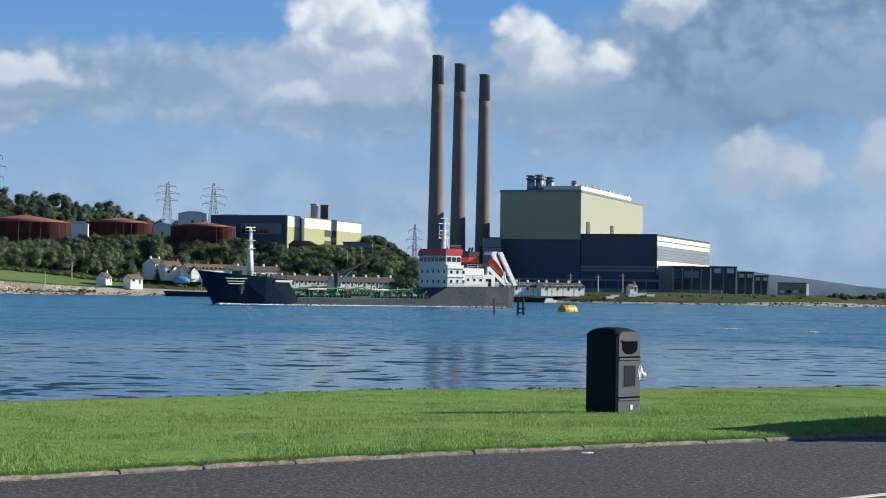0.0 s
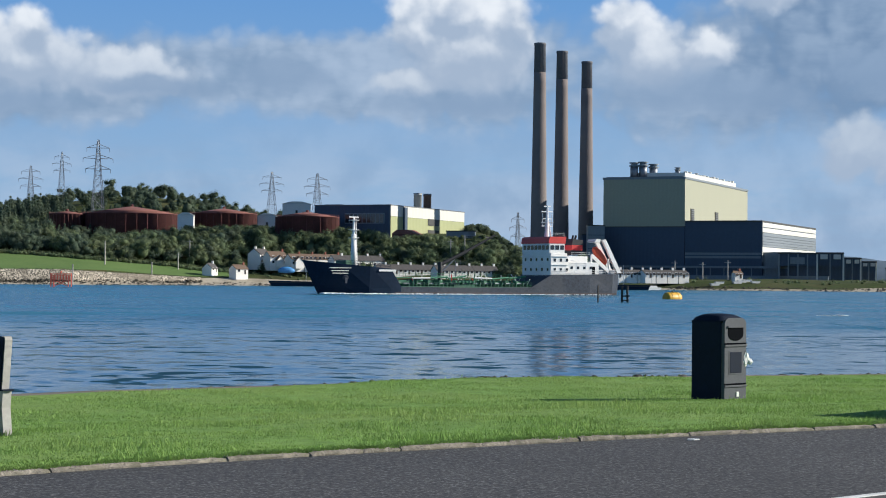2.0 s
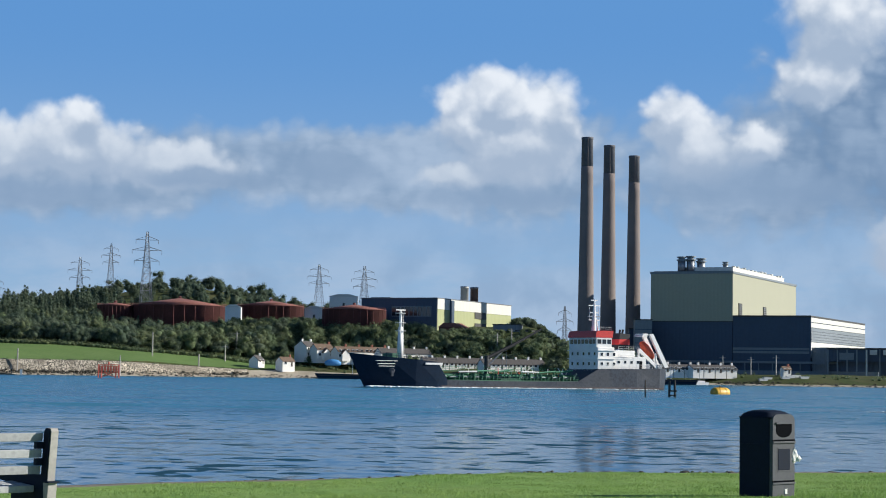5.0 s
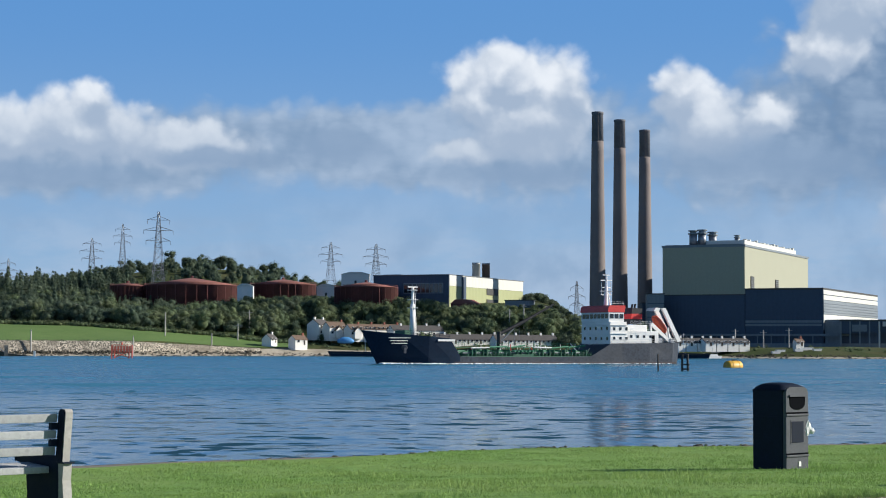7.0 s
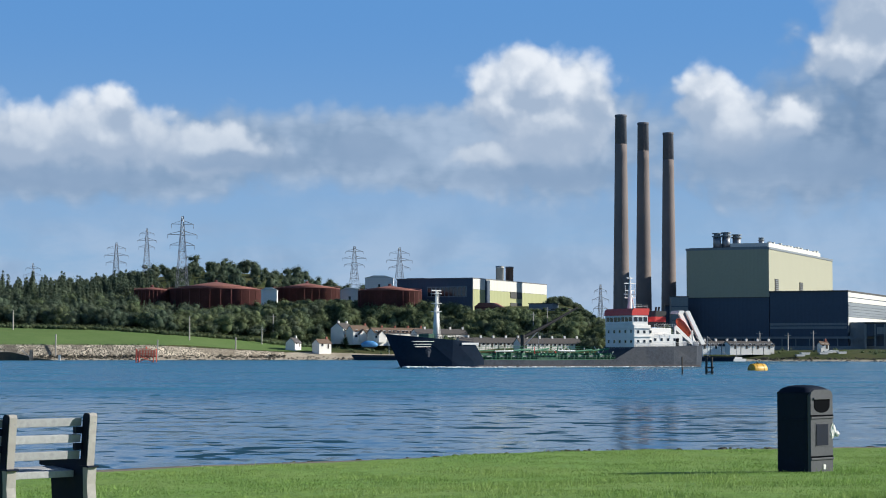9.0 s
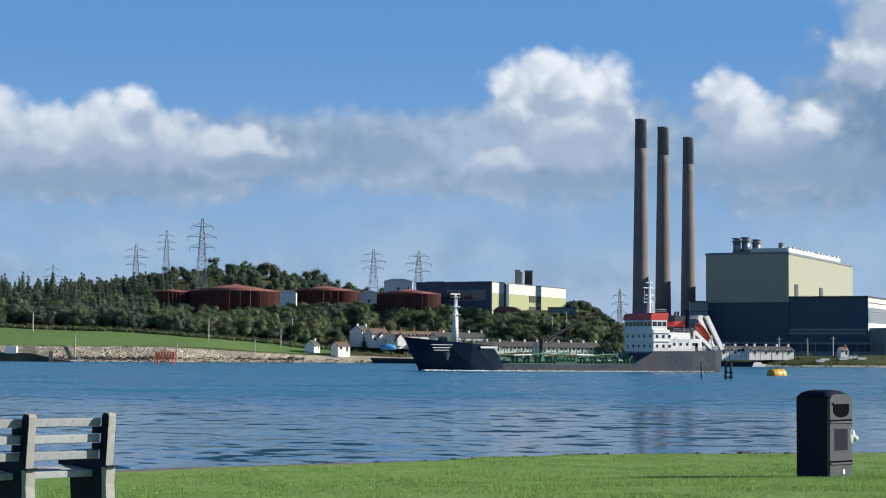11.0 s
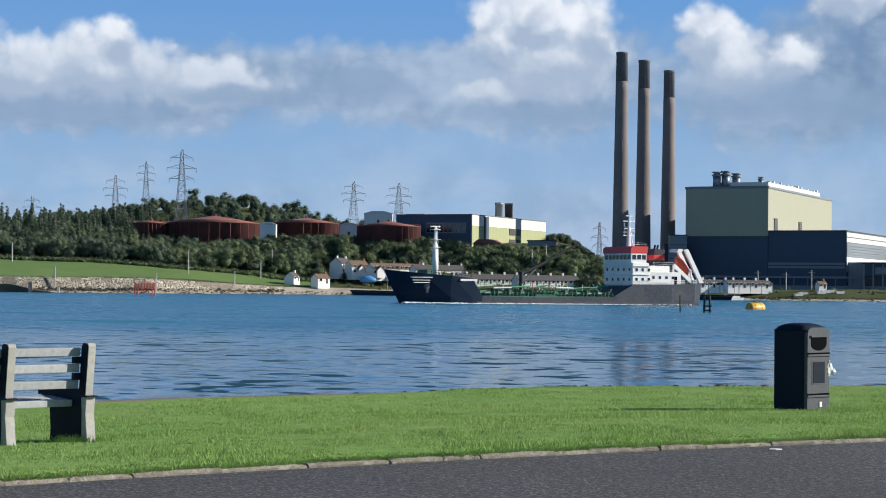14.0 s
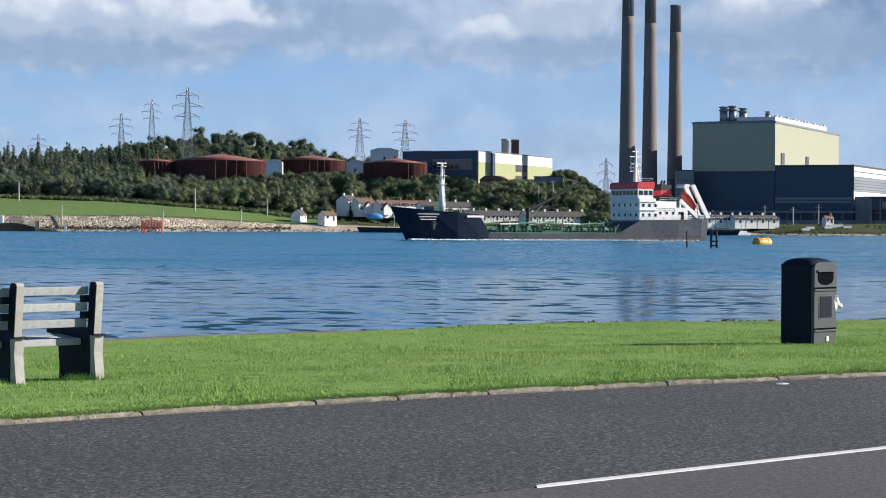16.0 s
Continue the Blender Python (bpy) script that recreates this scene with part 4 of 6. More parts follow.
def oil_tank(u, d, width, top):
    x, r = across(u, d), across(width, d) / 2
    z1 = above(top, d)
    z0 = float(land_z(x, d)) - 1
    t = thing("oil_tank", (x, d, z0), 0, "wide rust-red cylindrical oil storage tank", "tank", "oil tanks")
    h = z1 - z0
    part("shell", lathe([(r, 0), (r, h), (r + 0.15, h), (r + 0.15, h + 0.3)], 64), "rust", t, "rust-red plate shell", True)
    part("roof", lathe([(r + 0.1, h + 0.3), (r * 0.5, h + 0.3 + r * 0.09), (0.4, h + 0.3 + r * 0.165)], 64), "rust_bright", t, "paler rusty cone roof", True)
    for i in range(28):
        a = 2 * math.pi * i / 28
        c, s = math.cos(a), math.sin(a)
        part("stiffener", bar((c * (r + 0.1), s * (r + 0.1), 0), (c * (r + 0.1), s * (r + 0.1), h), 0.12, None, 4), "rust", t)
    bm = bmesh.new()
    for i in range(48):
        a, b = 2 * math.pi * i / 48, 2 * math.pi * (i + 1) / 48
        p, q = (math.cos(a) * r, math.sin(a) * r), (math.cos(b) * r, math.sin(b) * r)
        bar((*p, h + 1.2), (*q, h + 1.2), 0.06, bm, 4)
        bar((*p, h), (*p, h + 1.2), 0.05, bm, 4)
    part("handrail", bm, "rust", t)
    part("hatch", lathe([(0.8, h + r * 0.16), (0.8, h + r * 0.16 + 1.2), (0.2, h + r * 0.16 + 1.4)], 12), "rust", t)


oil_tank(-402, 965, 165, 108)
oil_tank(-241, 1000, 117, 110)
oil_tank(-94, 957, 112, 106)
oil_tank(-515, 960, 62, 107)


def depot_hut(u, d, w, v0, v1):
    x, z0, z1 = across(u, d), above(v0, d), above(v1, d)
    wid = across(w, d)
    t = thing("depot_hut", (x, d, z0), 0, "small white flat-roofed depot building between tanks", "hut", "depot huts")
    h = z1 - z0
    part("wall", box(-wid / 2, wid / 2, 0, 6, -4, h), "render", t)
    part("roof", slab([(-wid / 2 - 0.4, h), (wid / 2 + 0.4, h), (wid * 0.2, h + 1.4), (-wid * 0.2, h + 1.4)], -0.4, 6.4, "y"), "clad_white", t)
    part("door", box(-0.6, 0.6, -0.12, -0.01, 0, min(2.2, h * 0.7)), "louvre", t)


depot_hut(-308, 940, 28, 82, 108)
depot_hut(-165, 1000, 34, 90, 108)
depot_hut(-113, 1050, 50, 112, 130)


def low_block(u, d, w, v0, v1, label="low grey flat-roofed workshop below the shed"):
    x, wid = across(u, d), across(w, d)
    z0, z1 = above(v0, d), above(v1, d)
    t = thing("workshop", (x, d, z0), TURN, label, "industrial building", "workshops")
    part("wall", box(0, wid, 0, 9, -6, z1 - z0), "clad_grey", t)
    part("roof", box(-0.3, wid + 0.3, -0.3, 9.3, z1 - z0, z1 - z0 + 0.5), "louvre", t)
    for i in range(4):
        part("window", box(wid * (0.08 + 0.23 * i), wid * (0.24 + 0.23 * i), -0.1, -0.01, 0.8, 2.4), "glass" if i % 2 else "clad_white", t)


low_block(152, 945, 44, 62, 84, "low dark workshop with pale windows beside the shed")
low_block(178, 935, 40, 60, 74)


def rust_shed():
    d = 945.0
    t = thing("iron_shed", (across(56, d), d, above(64, d)), TURN, "rust-brown corrugated shed below the large shed", "shed")
    w, h = 13.0, 4.2
    part("wall", box(0, w, 0, 8, -6, h), "rust", t)
    part("roof", slab([(-0.4, h), (w + 0.4, h), (w * 0.7, h + 2.2), (w * 0.2, h + 2.2)], -0.4, 8.4, "y"), "rust_bright", t, "paler rusty pitched roof")
    part("door", box(w * 0.35, w * 0.65, -0.12, -0.01, -1, h * 0.7), "louvre", t)


rust_shed()
low_block(940, 1000, 52, 5, 25, "pale grey flat-roofed works building on the point")


# ---- the tanker under way in the channel ----
def ship_hull(parent, outline_z, name, material, label, z0, half):
    """Hull plating: stations along x, each with a beam and a deck height."""
    bm = bmesh.new()
    rings = []
    for x, top, beam, flare in outline_z:
        ring = []
        for s in (-1, 1):
            for k in (0.0, 0.35, 1.0) if s < 0 else (1.0, 0.35, 0.0):
                b = beam * (flare + (1 - flare) * (k ** 0.7))
                rake = half(x, k, top)
                ring.append(bm.verts.new((rake, s * b, z0 + (top - z0) * k)))
        rings.append(ring)
    for a, b in zip(rings, rings[1:]):
        for i in range(6):
            j = (i + 1) % 6
            bm.faces.new((a[i], a[j], b[j], b[i]))
    bm.faces.new(rings[0][::-1])
    bm.faces.new(rings[-1])
    bmesh.ops.recalc_face_normals(bm, faces=bm.faces)
    return part(name, bm, material, parent, label)


def railing(parent, pts, h=1.05, material="ship_white", gap=2.0):
    bm = bmesh.new()
    for a, b in zip(pts, pts[1:]):
        a, b = Vector(a), Vector(b)
        n = max(1, int((b - a).length / gap))
        for i in range(n + 1):
            p = a.lerp(b, i / n)
            bar(p, p + Vector((0, 0, h)), 0.04, bm, 4)
        for z in (0.5, 1.0):
            bar(a + Vector((0, 0, h * z)), b + Vector((0, 0, h * z)), 0.035, bm, 4)
    return part("railing", bm, material, parent)


def tanker():
    D = 494.0
    x_stern = across(442, D)
    t = thing("tanker_ship", (x_stern, D, 0), 0, "small product tanker, navy bow, white deckhouse, green deck pipes", "ship")
    t.matrix_world = pose(x_stern, D, 0, 0, 0, 28) @ Matrix.Diagonal((1.127, 1.10, 1, 1))

    def straight(x, k, top):
        return x

    def bow_rake(x, k, top):
        return x + (4.2 * (1 - k) if x < -77 else 2.4 * (1 - k) if x < -74 else 0)

    # after body, low midships, raised forecastle
    ship_hull(t, [(-0.4, 5.6, 4.6, 0.80), (-3, 5.6, 6.0, 0.9), (-10, 5.4, 6.5, 1.0), (-20.6, 5.3, 6.5, 1.0), (-26.2, 2.0, 6.5, 1.0)], "stern_hull", "hull_grey", "scuffed dark grey stern plating", -1.2, straight)
    ship_hull(t, [(-26.2, 1.95, 6.5, 1.0), (-45, 1.75, 6.5, 1.0), (-60.5, 1.9, 6.5, 1.0)], "midship_hull", "hull_grey", "low scuffed grey midship side", -1.2, straight)
    ship_hull(t, [(-60.5, 1.95, 6.5, 1.0), (-63.0, 6.3, 6.5, 0.98), (-68, 6.8, 6.2, 0.86), (-74.5, 7.4, 4.4, 0.62), (-79, 7.9, 2.0, 0.4), (-81.4, 8.2, 0.35, 0.3)], "forecastle_hull", "hull_navy", "navy raised bow with rubbing bars", -1.2, bow_rake)
    part("boot_topping", box(-62, -2.5, -6.56, 6.56, -0.9, 0.55), "boot", t, "faded red waterline band")
    part("deck", box(-60, -24, -6.2, 6.2, 1.75, 2.0), "deck_green", t, "green main deck")
    for z in (5.0, 5.6, 6.3):
        part("bow_bar", box(-77.2 + (6.3 - z) * 0.6, -71.5, -5.0 + (6.3 - z) * 0.3, -4.3, z, z + 0.16), "ship_white", t, "pale mark on the bow")
    part("name_bar", box(-66.0, -61.8, -6.58, -6.3, 5.6, 6.1), "ship_white", t, "pale name bar")
    hawse = part("hawse", lathe([(0.55, 0), (0.7, 0.1), (0.55, 0.25)], 12, None, 0, 0), "hull_grey", t)
    hawse.matrix_local = pose(-73.4, -4.7, 4.0, 90, 0, -20)
    part("anchor", box(-73.7, -73.1, -5.1, -4.7, 2.6, 4.0, None, 0.1), "hull_grey", t)
    railing(t, [(-81, 0, 8.2), (-74.5, -4.3, 7.4), (-68, -6.1, 6.8), (-63.2, -6.4, 6.3)], 1.0, "hull_navy")
    # foremast with platform
    mast = part("foremast", bar((-69.0, 0, 6.5), (-69.0, 0, 14.8), 0.75, None, 14, 0.5), "ship_white", t, "white tapered foremast", True)
    part("ladder", bar((-68.1, -0.2, 6.8), (-68.6, -0.2, 18.6), 0.08, None, 4), "ship_white", mast)
    part("topmast", bar((-69.0, 0, 14.8), (-69.0, 0, 18.9), 0.34, None, 10, 0.26), "ship_white", mast)
    for z in (13.8, 15.8, 18.2):
        part("platform", box(-69.9, -68.1, -0.9, 0.9, z, z + 0.14), "ship_white", mast)
    part("crosstree", box(-70.2, -67.8, -0.1, 0.1, 18.9, 19.2), "ship_white", mast)
    part("winch", box(-72.2, -70.8, -2.4, 2.4, 7.0, 8.3, None, 0.15), "deck_green", t)
    # deck pipes and manifold
    rng = random.Random(8)
    for k in range(9):
        y = -4.8 + 1.15 * k
        z = 2.7 + 0.28 * (k % 3)
        part("cargo_pipe", bar((-59, y, z), (-26.5, y, z + 0.1), 0.17, None, 8), "pipe_green" if k % 4 else "steel", t)
    for k in range(6):
        x = -57 + k * 5.4
        y = -5.2 + (k % 3) * 1.3
        part("loading_arm", bar((x, y, 4.0 + 0.2 * (k % 2)), (x + 4.6, y, 4.1 + 0.3 * (k % 3)), 0.2, None, 8), "pipe_green" if k % 3 else "ship_white", t)
        part("arm_post", bar((x + 0.3, y, 2.0), (x + 0.3, y, 4.2), 0.14, None, 6), "deck_green", t)
        part("arm_post", bar((x + 4.2, y, 2.0), (x + 4.2, y, 4.2), 0.14, None, 6), "deck_green", t)
    part("catwalk", box(-59.5, -25, -0.7, 0.7, 4.1, 4.25), "pipe_green", t, "green raised catwalk")
    railing(t, [(-59.5, -0.7, 4.25), (-25, -0.7, 4.25)], 1.0, "pipe_green", 1.6)
    railing(t, [(-60, -6.2, 1.95), (-26, -6.2, 1.95)], 1.05, "deck_green", 1.4)
    for i in range(34):
        x = -58 + i * 0.97
        s = rng.uniform(0.8, 2.9)
        part("pipe_support", box(x, x + 0.18, -5.6, 5.6, 2.0, 2.6 + (i % 3) * 0.5), "deck_green", t)
        part("valve_post", bar((x + 0.6, rng.uniform(-5, 0), 2.0), (x + 0.6, rng.uniform(-5, 0), 2.4 + s), 0.11, None, 6), rng.choice(("pipe_green", "ship_white", "deck_green", "ship_red", "pipe_green", "black", "ship_white")), t)
    for x in (-54, -49, -44.5, -39, -33, -29):
        part("tank_hatch", lathe([(0.7, 2.0), (0.7, 3.3), (0.9, 3.35), (0.85, 3.6)], 14, None, x, -3.0), "pipe_green", t, "", True)
        part("vent_pipe", bar((x + 1.6, -1.4, 2), (x + 1.6, -1.4, 5.0), 0.1, None, 6), "ship_white", t)
    man = part("manifold", box(-46.6, -41.2, -6.0, -4.6, 2.0, 2.5), "deck_green", t, "green cargo manifold")
    for i in range(6):
        part("flange", bar((-46.2 + i * 0.95, -6.2, 3.2), (-46.2 + i * 0.95, -4.4, 3.2), 0.22, None, 8), "pipe_green", man)
    # hose crane: black post and raised jib
    crane = part("hose_crane", bar((-46.6, 0.5, 2.0), (-46.6, 0.5, 8.2), 0.62, None, 12, 0.5), "black", t, "black hose-handling crane")
    jib = bmesh.new()
    bar((-46.8, 0.5, 7.4), (-40.5, 0.5, 10.6), 0.50, jib, 8, 0.44)
    bar((-40.5, 0.5, 10.6), (-32.0, 0.5, 15.4), 0.42, jib, 8, 0.24)
    part("jib", jib, "black", crane)
    part("ram", bar((-46.3, 0.5, 5.5), (-42.8, 0.5, 9.0), 0.16, None, 6), "steel", crane)
    # deckhouse
    h = part("deckhouse", box(-20.8, -16.2, -6.2, 6.2, 4.6, 10.9, None, 0.12), "ship_white", t, "white four-storey deckhouse")
    for lvl in range(2):
        for i in range(3):
            part("porthole", box(-20.0 + i * 1.7, -19.4 + i * 1.7, -6.26, -6.19, 6.2 + lvl * 2.5, 7.0 + lvl * 2.5), "glass", h)
        for i in range(5):
            part("porthole", box(-20.86, -20.79, -5.2 + i * 2.4, -4.6 + i * 2.4, 6.2 + lvl * 2.6, 7.0 + lvl * 2.6), "glass", h)
        part("deck_edge", box(-21.1, -16.0, -6.5, 6.5, 7.8 + lvl * 2.2, 7.95 + lvl * 2.2), "ship_white", h)
        railing(h, [(-15.2, -6.3, 7.95 + lvl * 2.2), (-9.6, -6.3, 7.95 + lvl * 2.2)], 1.0)
    part("lower_front", box(-21.2, -20.7, -5.2, 5.2, 2.0, 5.0), "ship_white", h)
    b = part("bridge", box(-21.0, -16.8, -5.9, 5.9, 10.9, 13.4), "ship_white", t, "white wheelhouse with a dark window band")
    for i in range(3):
        part("bridge_window", box(-20.7 + i * 1.35, -19.7 + i * 1.35, -5.97, -5.88, 11.8, 12.95), "glass", b)
    for i in range(7):
        part("bridge_window", box(-21.07, -20.98, -5.5 + i * 1.6, -4.3 + i * 1.6, 11.8, 12.95), "glass", b)
    part("bridge_roof", slab([(-21.3, 13.4), (-16.6, 13.4), (-16.4, 15.2), (-20.5, 15.2), (-21.1, 14.8)], -6.0, 6.0, "y"), "ship_red", t, "bright red wheelhouse top")
    railing(b, [(-20.5, -5.7, 15.2), (-16.8, -5.7, 15.2)], 0.9)
    # radar mast
    rm = part("radar_mast", bar((-18.0, 0, 15.2), (-17.8, 0, 23.6), 0.55, None, 10, 0.18), "ship_white", t, "white radar mast with aerials")
    for z, w in ((18.0, 1.5), (19.9, 1.2), (21.8, 1.6), (23.2, 0.9)):
        part("yard", box(-17.9 - w, -17.9 + w, -0.12, 0.12, z, z + 0.24), "ship_white", rm)
    part("scanner", box(-19.6, -16.2, -0.2, 0.2, 18.9, 19.2), "steel", rm)
    for x in (-19.2, -16.6):
        part("aerial", bar((x, 0, 18.0), (x, 0, 21.4), 0.07, None, 4), "ship_white", rm)
    part("mast_leg", bar((-16.7, 0, 15.1), (-17.7, 0, 20.4), 0.16, None, 6), "ship_white", rm)
    # after house, funnel, lifeboat on its ramp
    a = part("after_house", box(-16.2, -7.0, -5.8, 5.8, 5.2, 8.6, None, 0.1), "ship_white", t, "white engine casing house")
    part("upper_house", box(-16.2, -9.4, -4.6, 4.6, 8.6, 10.2, None, 0.1), "ship_white", a)
    for i in range(4):
        part("porthole", box(-15 + i * 1.8, -14.4 + i * 1.8, -5.87, -5.79, 6.8, 7.5), "glass", a)
    part("door", box(-8.9, -8.1, -5.87, -5.79, 5.5, 7.5), "void", a)
    f = part("funnel", slab([(-12.0, 10.5), (-9.0, 10.5), (-8.7, 14.6), (-11.6, 14.8)], -1.6, 1.6, "y"), "black", t, "black funnel with a red band")
    part("funnel_band", slab([(-11.9, 11.8), (-8.9, 11.8), (-8.82, 13.2), (-11.75, 13.2)], -1.66, 1.66, "y"), "ship_red", f)
    for y in (-0.7, 0.5):
        part("exhaust", bar((-10.4, y, 14.4), (-10.1, y, 15.8), 0.26, None, 8), "black", f)
    r = part("boat_ramp", slab([(-8.4, 10.2), (-7.9, 10.9), (-2.6, 6.2), (-3.2, 5.6)], -4.6, -4.1, "y"), "ship_white", t, "white lifeboat launching frame")
    part("ramp_side", slab([(-5.2, 14.6), (-4.2, 14.8), (0.3, 6.0), (-0.8, 5.8)], -4.7, -4.0, "y"), "ship_white", r)
    part("ramp_side", slab([(-5.2, 14.6), (-4.2, 14.8), (0.3, 6.0), (-0.8, 5.8)], -1.4, -0.8, "y"), "ship_white", r)
    part("ramp_tie", slab([(-7.4, 14.0), (-6.9, 14.8), (-5.6, 14.8), (-5.9, 13.9)], -4.6, -1.2, "y"), "ship_white", r)
    part("ramp_leg", bar((-8.2, -4.4, 5.4), (-8.2, -4.4, 10.6), 0.28, None, 6), "ship_white", r)
    part("ramp_leg", bar((-2.9, -4.4, 5.4), (-3.4, -4.4, 9.6), 0.24, None, 6), "ship_white", r)
    boat = bmesh.new()
    rings = []
    for s, rr in ((-4.0, 0.15), (-3.4, 0.85), (-1.8, 1.2), (1.0, 1.25), (2.6, 1.05), (3.4, 0.3)):
        rings.append([boat.verts.new((s, rr * math.cos(q * math.pi / 5), rr * (1.15 if math.sin(q * math.pi / 5) > 0 else 0.9) * math.sin(q * math.pi / 5))) for q in range(10)])
    for p, q in zip(rings, rings[1:]):
        for i in range(10):
            j = (i + 1) % 10
            boat.faces.new((p[i], p[j], q[j], q[i]))
    boat.faces.new(rings[0][::-1])
    boat.faces.new(rings[-1])
    bmesh.ops.recalc_face_normals(boat, faces=boat.faces)
    lb = part("lifeboat", boat, "orange", r, "orange enclosed free-fall lifeboat", True)
    lb.matrix_local = pose(-4.6, -2.7, 10.2, 0, 52, 0) @ Matrix.Diagonal((0.78, 0.85, 0.85, 1))
    railing(t, [(-21, -6.4, 5.3), (-20.6, -6.4, 5.35), (-10, -6.4, 5.4), (-3, -5.9, 5.6), (-0.6, -4.2, 5.6)], 1.0)
    for x in (-13, -6.5, -3):
        part("deck_gear", box(x, x + 1.3, -4.8, -3.4, 5.4, 6.7, None, 0.12), rng.choice(("ship_white", "steel")), t)
    # bow wave and wake
    rng2 = np.random.RandomState(6)
    foam = Clumps(14)
    for i in range(1300):
        u = rng2.rand()
        x = (-78 + 74 * u ** 1.9) * 1.127
        if (-74 < x < -64 or x > -36) and rng2.rand() < 0.45:
            continue
        y = -7.4 - rng2.rand() * (0.4 + 1.3 * (1 - u)) + (max(0, -79 - x) * 0.55)
        foam.clump((x, y, 0.02), rng2.uniform(0.12, 0.5) * (1.25 - 0.6 * u), 0.55, 0.7)
    ob = foam.build("wake_foam", "foam", "white bow wave and wake foam on the sea", "foam")
    ob.matrix_world = pose(x_stern, D, 0, 0, 0, 28)


tanker()


# ---- houses on the far shore ----
def cottage(name, x, y, z, turn, w, dep, wall_h, roof_h, roof, label, group="", windows=3, stacks=1, gable=False):
    t = thing(name, (x, y, z), turn, label, "house", group)
    part("wall", slab([(-dep / 2, -2.5), (dep / 2, -2.5), (dep / 2, wall_h), (0, wall_h + roof_h - 0.1), (-dep / 2, wall_h)], -w / 2, w / 2, "x"), "render", t, "white rendered wall")
    o = 0.35
    r = slab([(-dep / 2 - o, wall_h - 0.25), (-dep / 2 - o, wall_h), (0, wall_h + roof_h + 0.15), (dep / 2 + o, wall_h), (dep / 2 + o, wall_h - 0.25), (0, wall_h + roof_h - 0.12)], -w / 2 - 0.2, w / 2 + 0.2, "x")
    part("roof", r, roof, t, "pitched roof")
    for i in range(stacks):
        c = part("chimney", box(w / 2 - 1.3 - i * (w - 2.2), w / 2 - 0.4 - i * (w - 2.2), -0.4, 0.4, wall_h + roof_h - 0.6, wall_h + roof_h + 1.1), "brick" if roof == "tile" else "render", t)
        part("chimney_pot", lathe([(0.16, wall_h + roof_h + 1.1), (0.13, wall_h + roof_h + 1.6)], 8, None, w / 2 - 0.85 - i * (w - 2.2), 0), "tile", c)
    rows = [1.0] if wall_h < 3.6 else [1.0, 3.5]
    for zz in rows:
        for i in range(windows):
            cx = -w / 2 + w * (i + 0.5) / windows
            if zz == 1.0 and i == windows // 2:
                d = part("door", box(cx - 0.45, cx + 0.45, -dep / 2 - 0.1, -dep / 2 - 0.01, 0, 2.05), "pile", t)
                part("lintel", box(cx - 0.6, cx + 0.6, -dep / 2 - 0.16, -dep / 2 - 0.01, 2.06, 2.25), "frame_white", d)
                continue
            f = part("window", box(cx - 0.7, cx + 0.7, -dep / 2 - 0.10, -dep / 2 - 0.01, zz, zz + 1.35), "frame_white", t)
            part("pane", box(cx - 0.6, cx + 0.6, -dep / 2 - 0.14, -dep / 2 - 0.105, zz + 0.1, zz + 1.25), "glass", f)
            part("sill", box(cx - 0.8, cx + 0.8, -dep / 2 - 0.22, -dep / 2 - 0.01, zz - 0.14, zz - 0.01), "frame_white", f)
    if gable:
        part("porch", slab([(-1.9, -1), (1.9, -1), (1.9, 2.6), (0, 4.6), (-1.9, 2.6)], -dep / 2 - 1.6, -dep / 2 - 0.02, "y"), "render", t, "white gabled porch")
        pr = slab([(-2.25, 2.4), (-2.25, 2.65), (0, 5.0), (2.25, 2.65), (2.25, 2.4), (0, 4.65)], -dep / 2 - 1.9, -dep / 2 + 0.6, "y")
        part("porch_roof", pr, roof, t)
    return t


def house_at(name, u, v, d, turn, w, dep, wh, rh, roof, label, **kw):
    return cottage(name, across(u, d), d, above(v, d), turn, w, dep, wh, rh, roof, label, **kw)


house_at("cottage", -264, 8, 868, 70, 7, 4.8, 1.9, 2.3, "slate", "small white gabled cottage by the shore", windows=2)
house_at("bungalow", -214, 5, 866, 40, 7, 5.6, 2.5, 1.9, "tile", "small white bungalow with a brown roof", windows=2, stacks=1)
house_at("house", -178, 22, 905, 62, 10, 7, 5.2, 2.6, "slate", "tall pale house with a slate roof", windows=3, stacks=2)
house_at("house", -150, 21, 900, 34, 9.5, 7, 4.2, 2.6, "tile", "white house with a gabled porch", windows=3, gable=True)


def row(u, v, d, turn, n, w, roof, wall_h, label, group, first_gable=False):
    """A terrace: houses side by side along one line."""
    x0, c, s = across(u, d), math.cos(radians(turn)), math.sin(radians(turn))
    for i in range(n):
        k = (i + 0.5) * w
        cottage("terraced_house", x0 + k * c, d + k * s, above(v, d), turn, w - 0.45, 6.8, wall_h, 2.4 if wall_h > 2 else 1.7, roof, label, group=group, windows=3, stacks=1, gable=first_gable and i == 0)


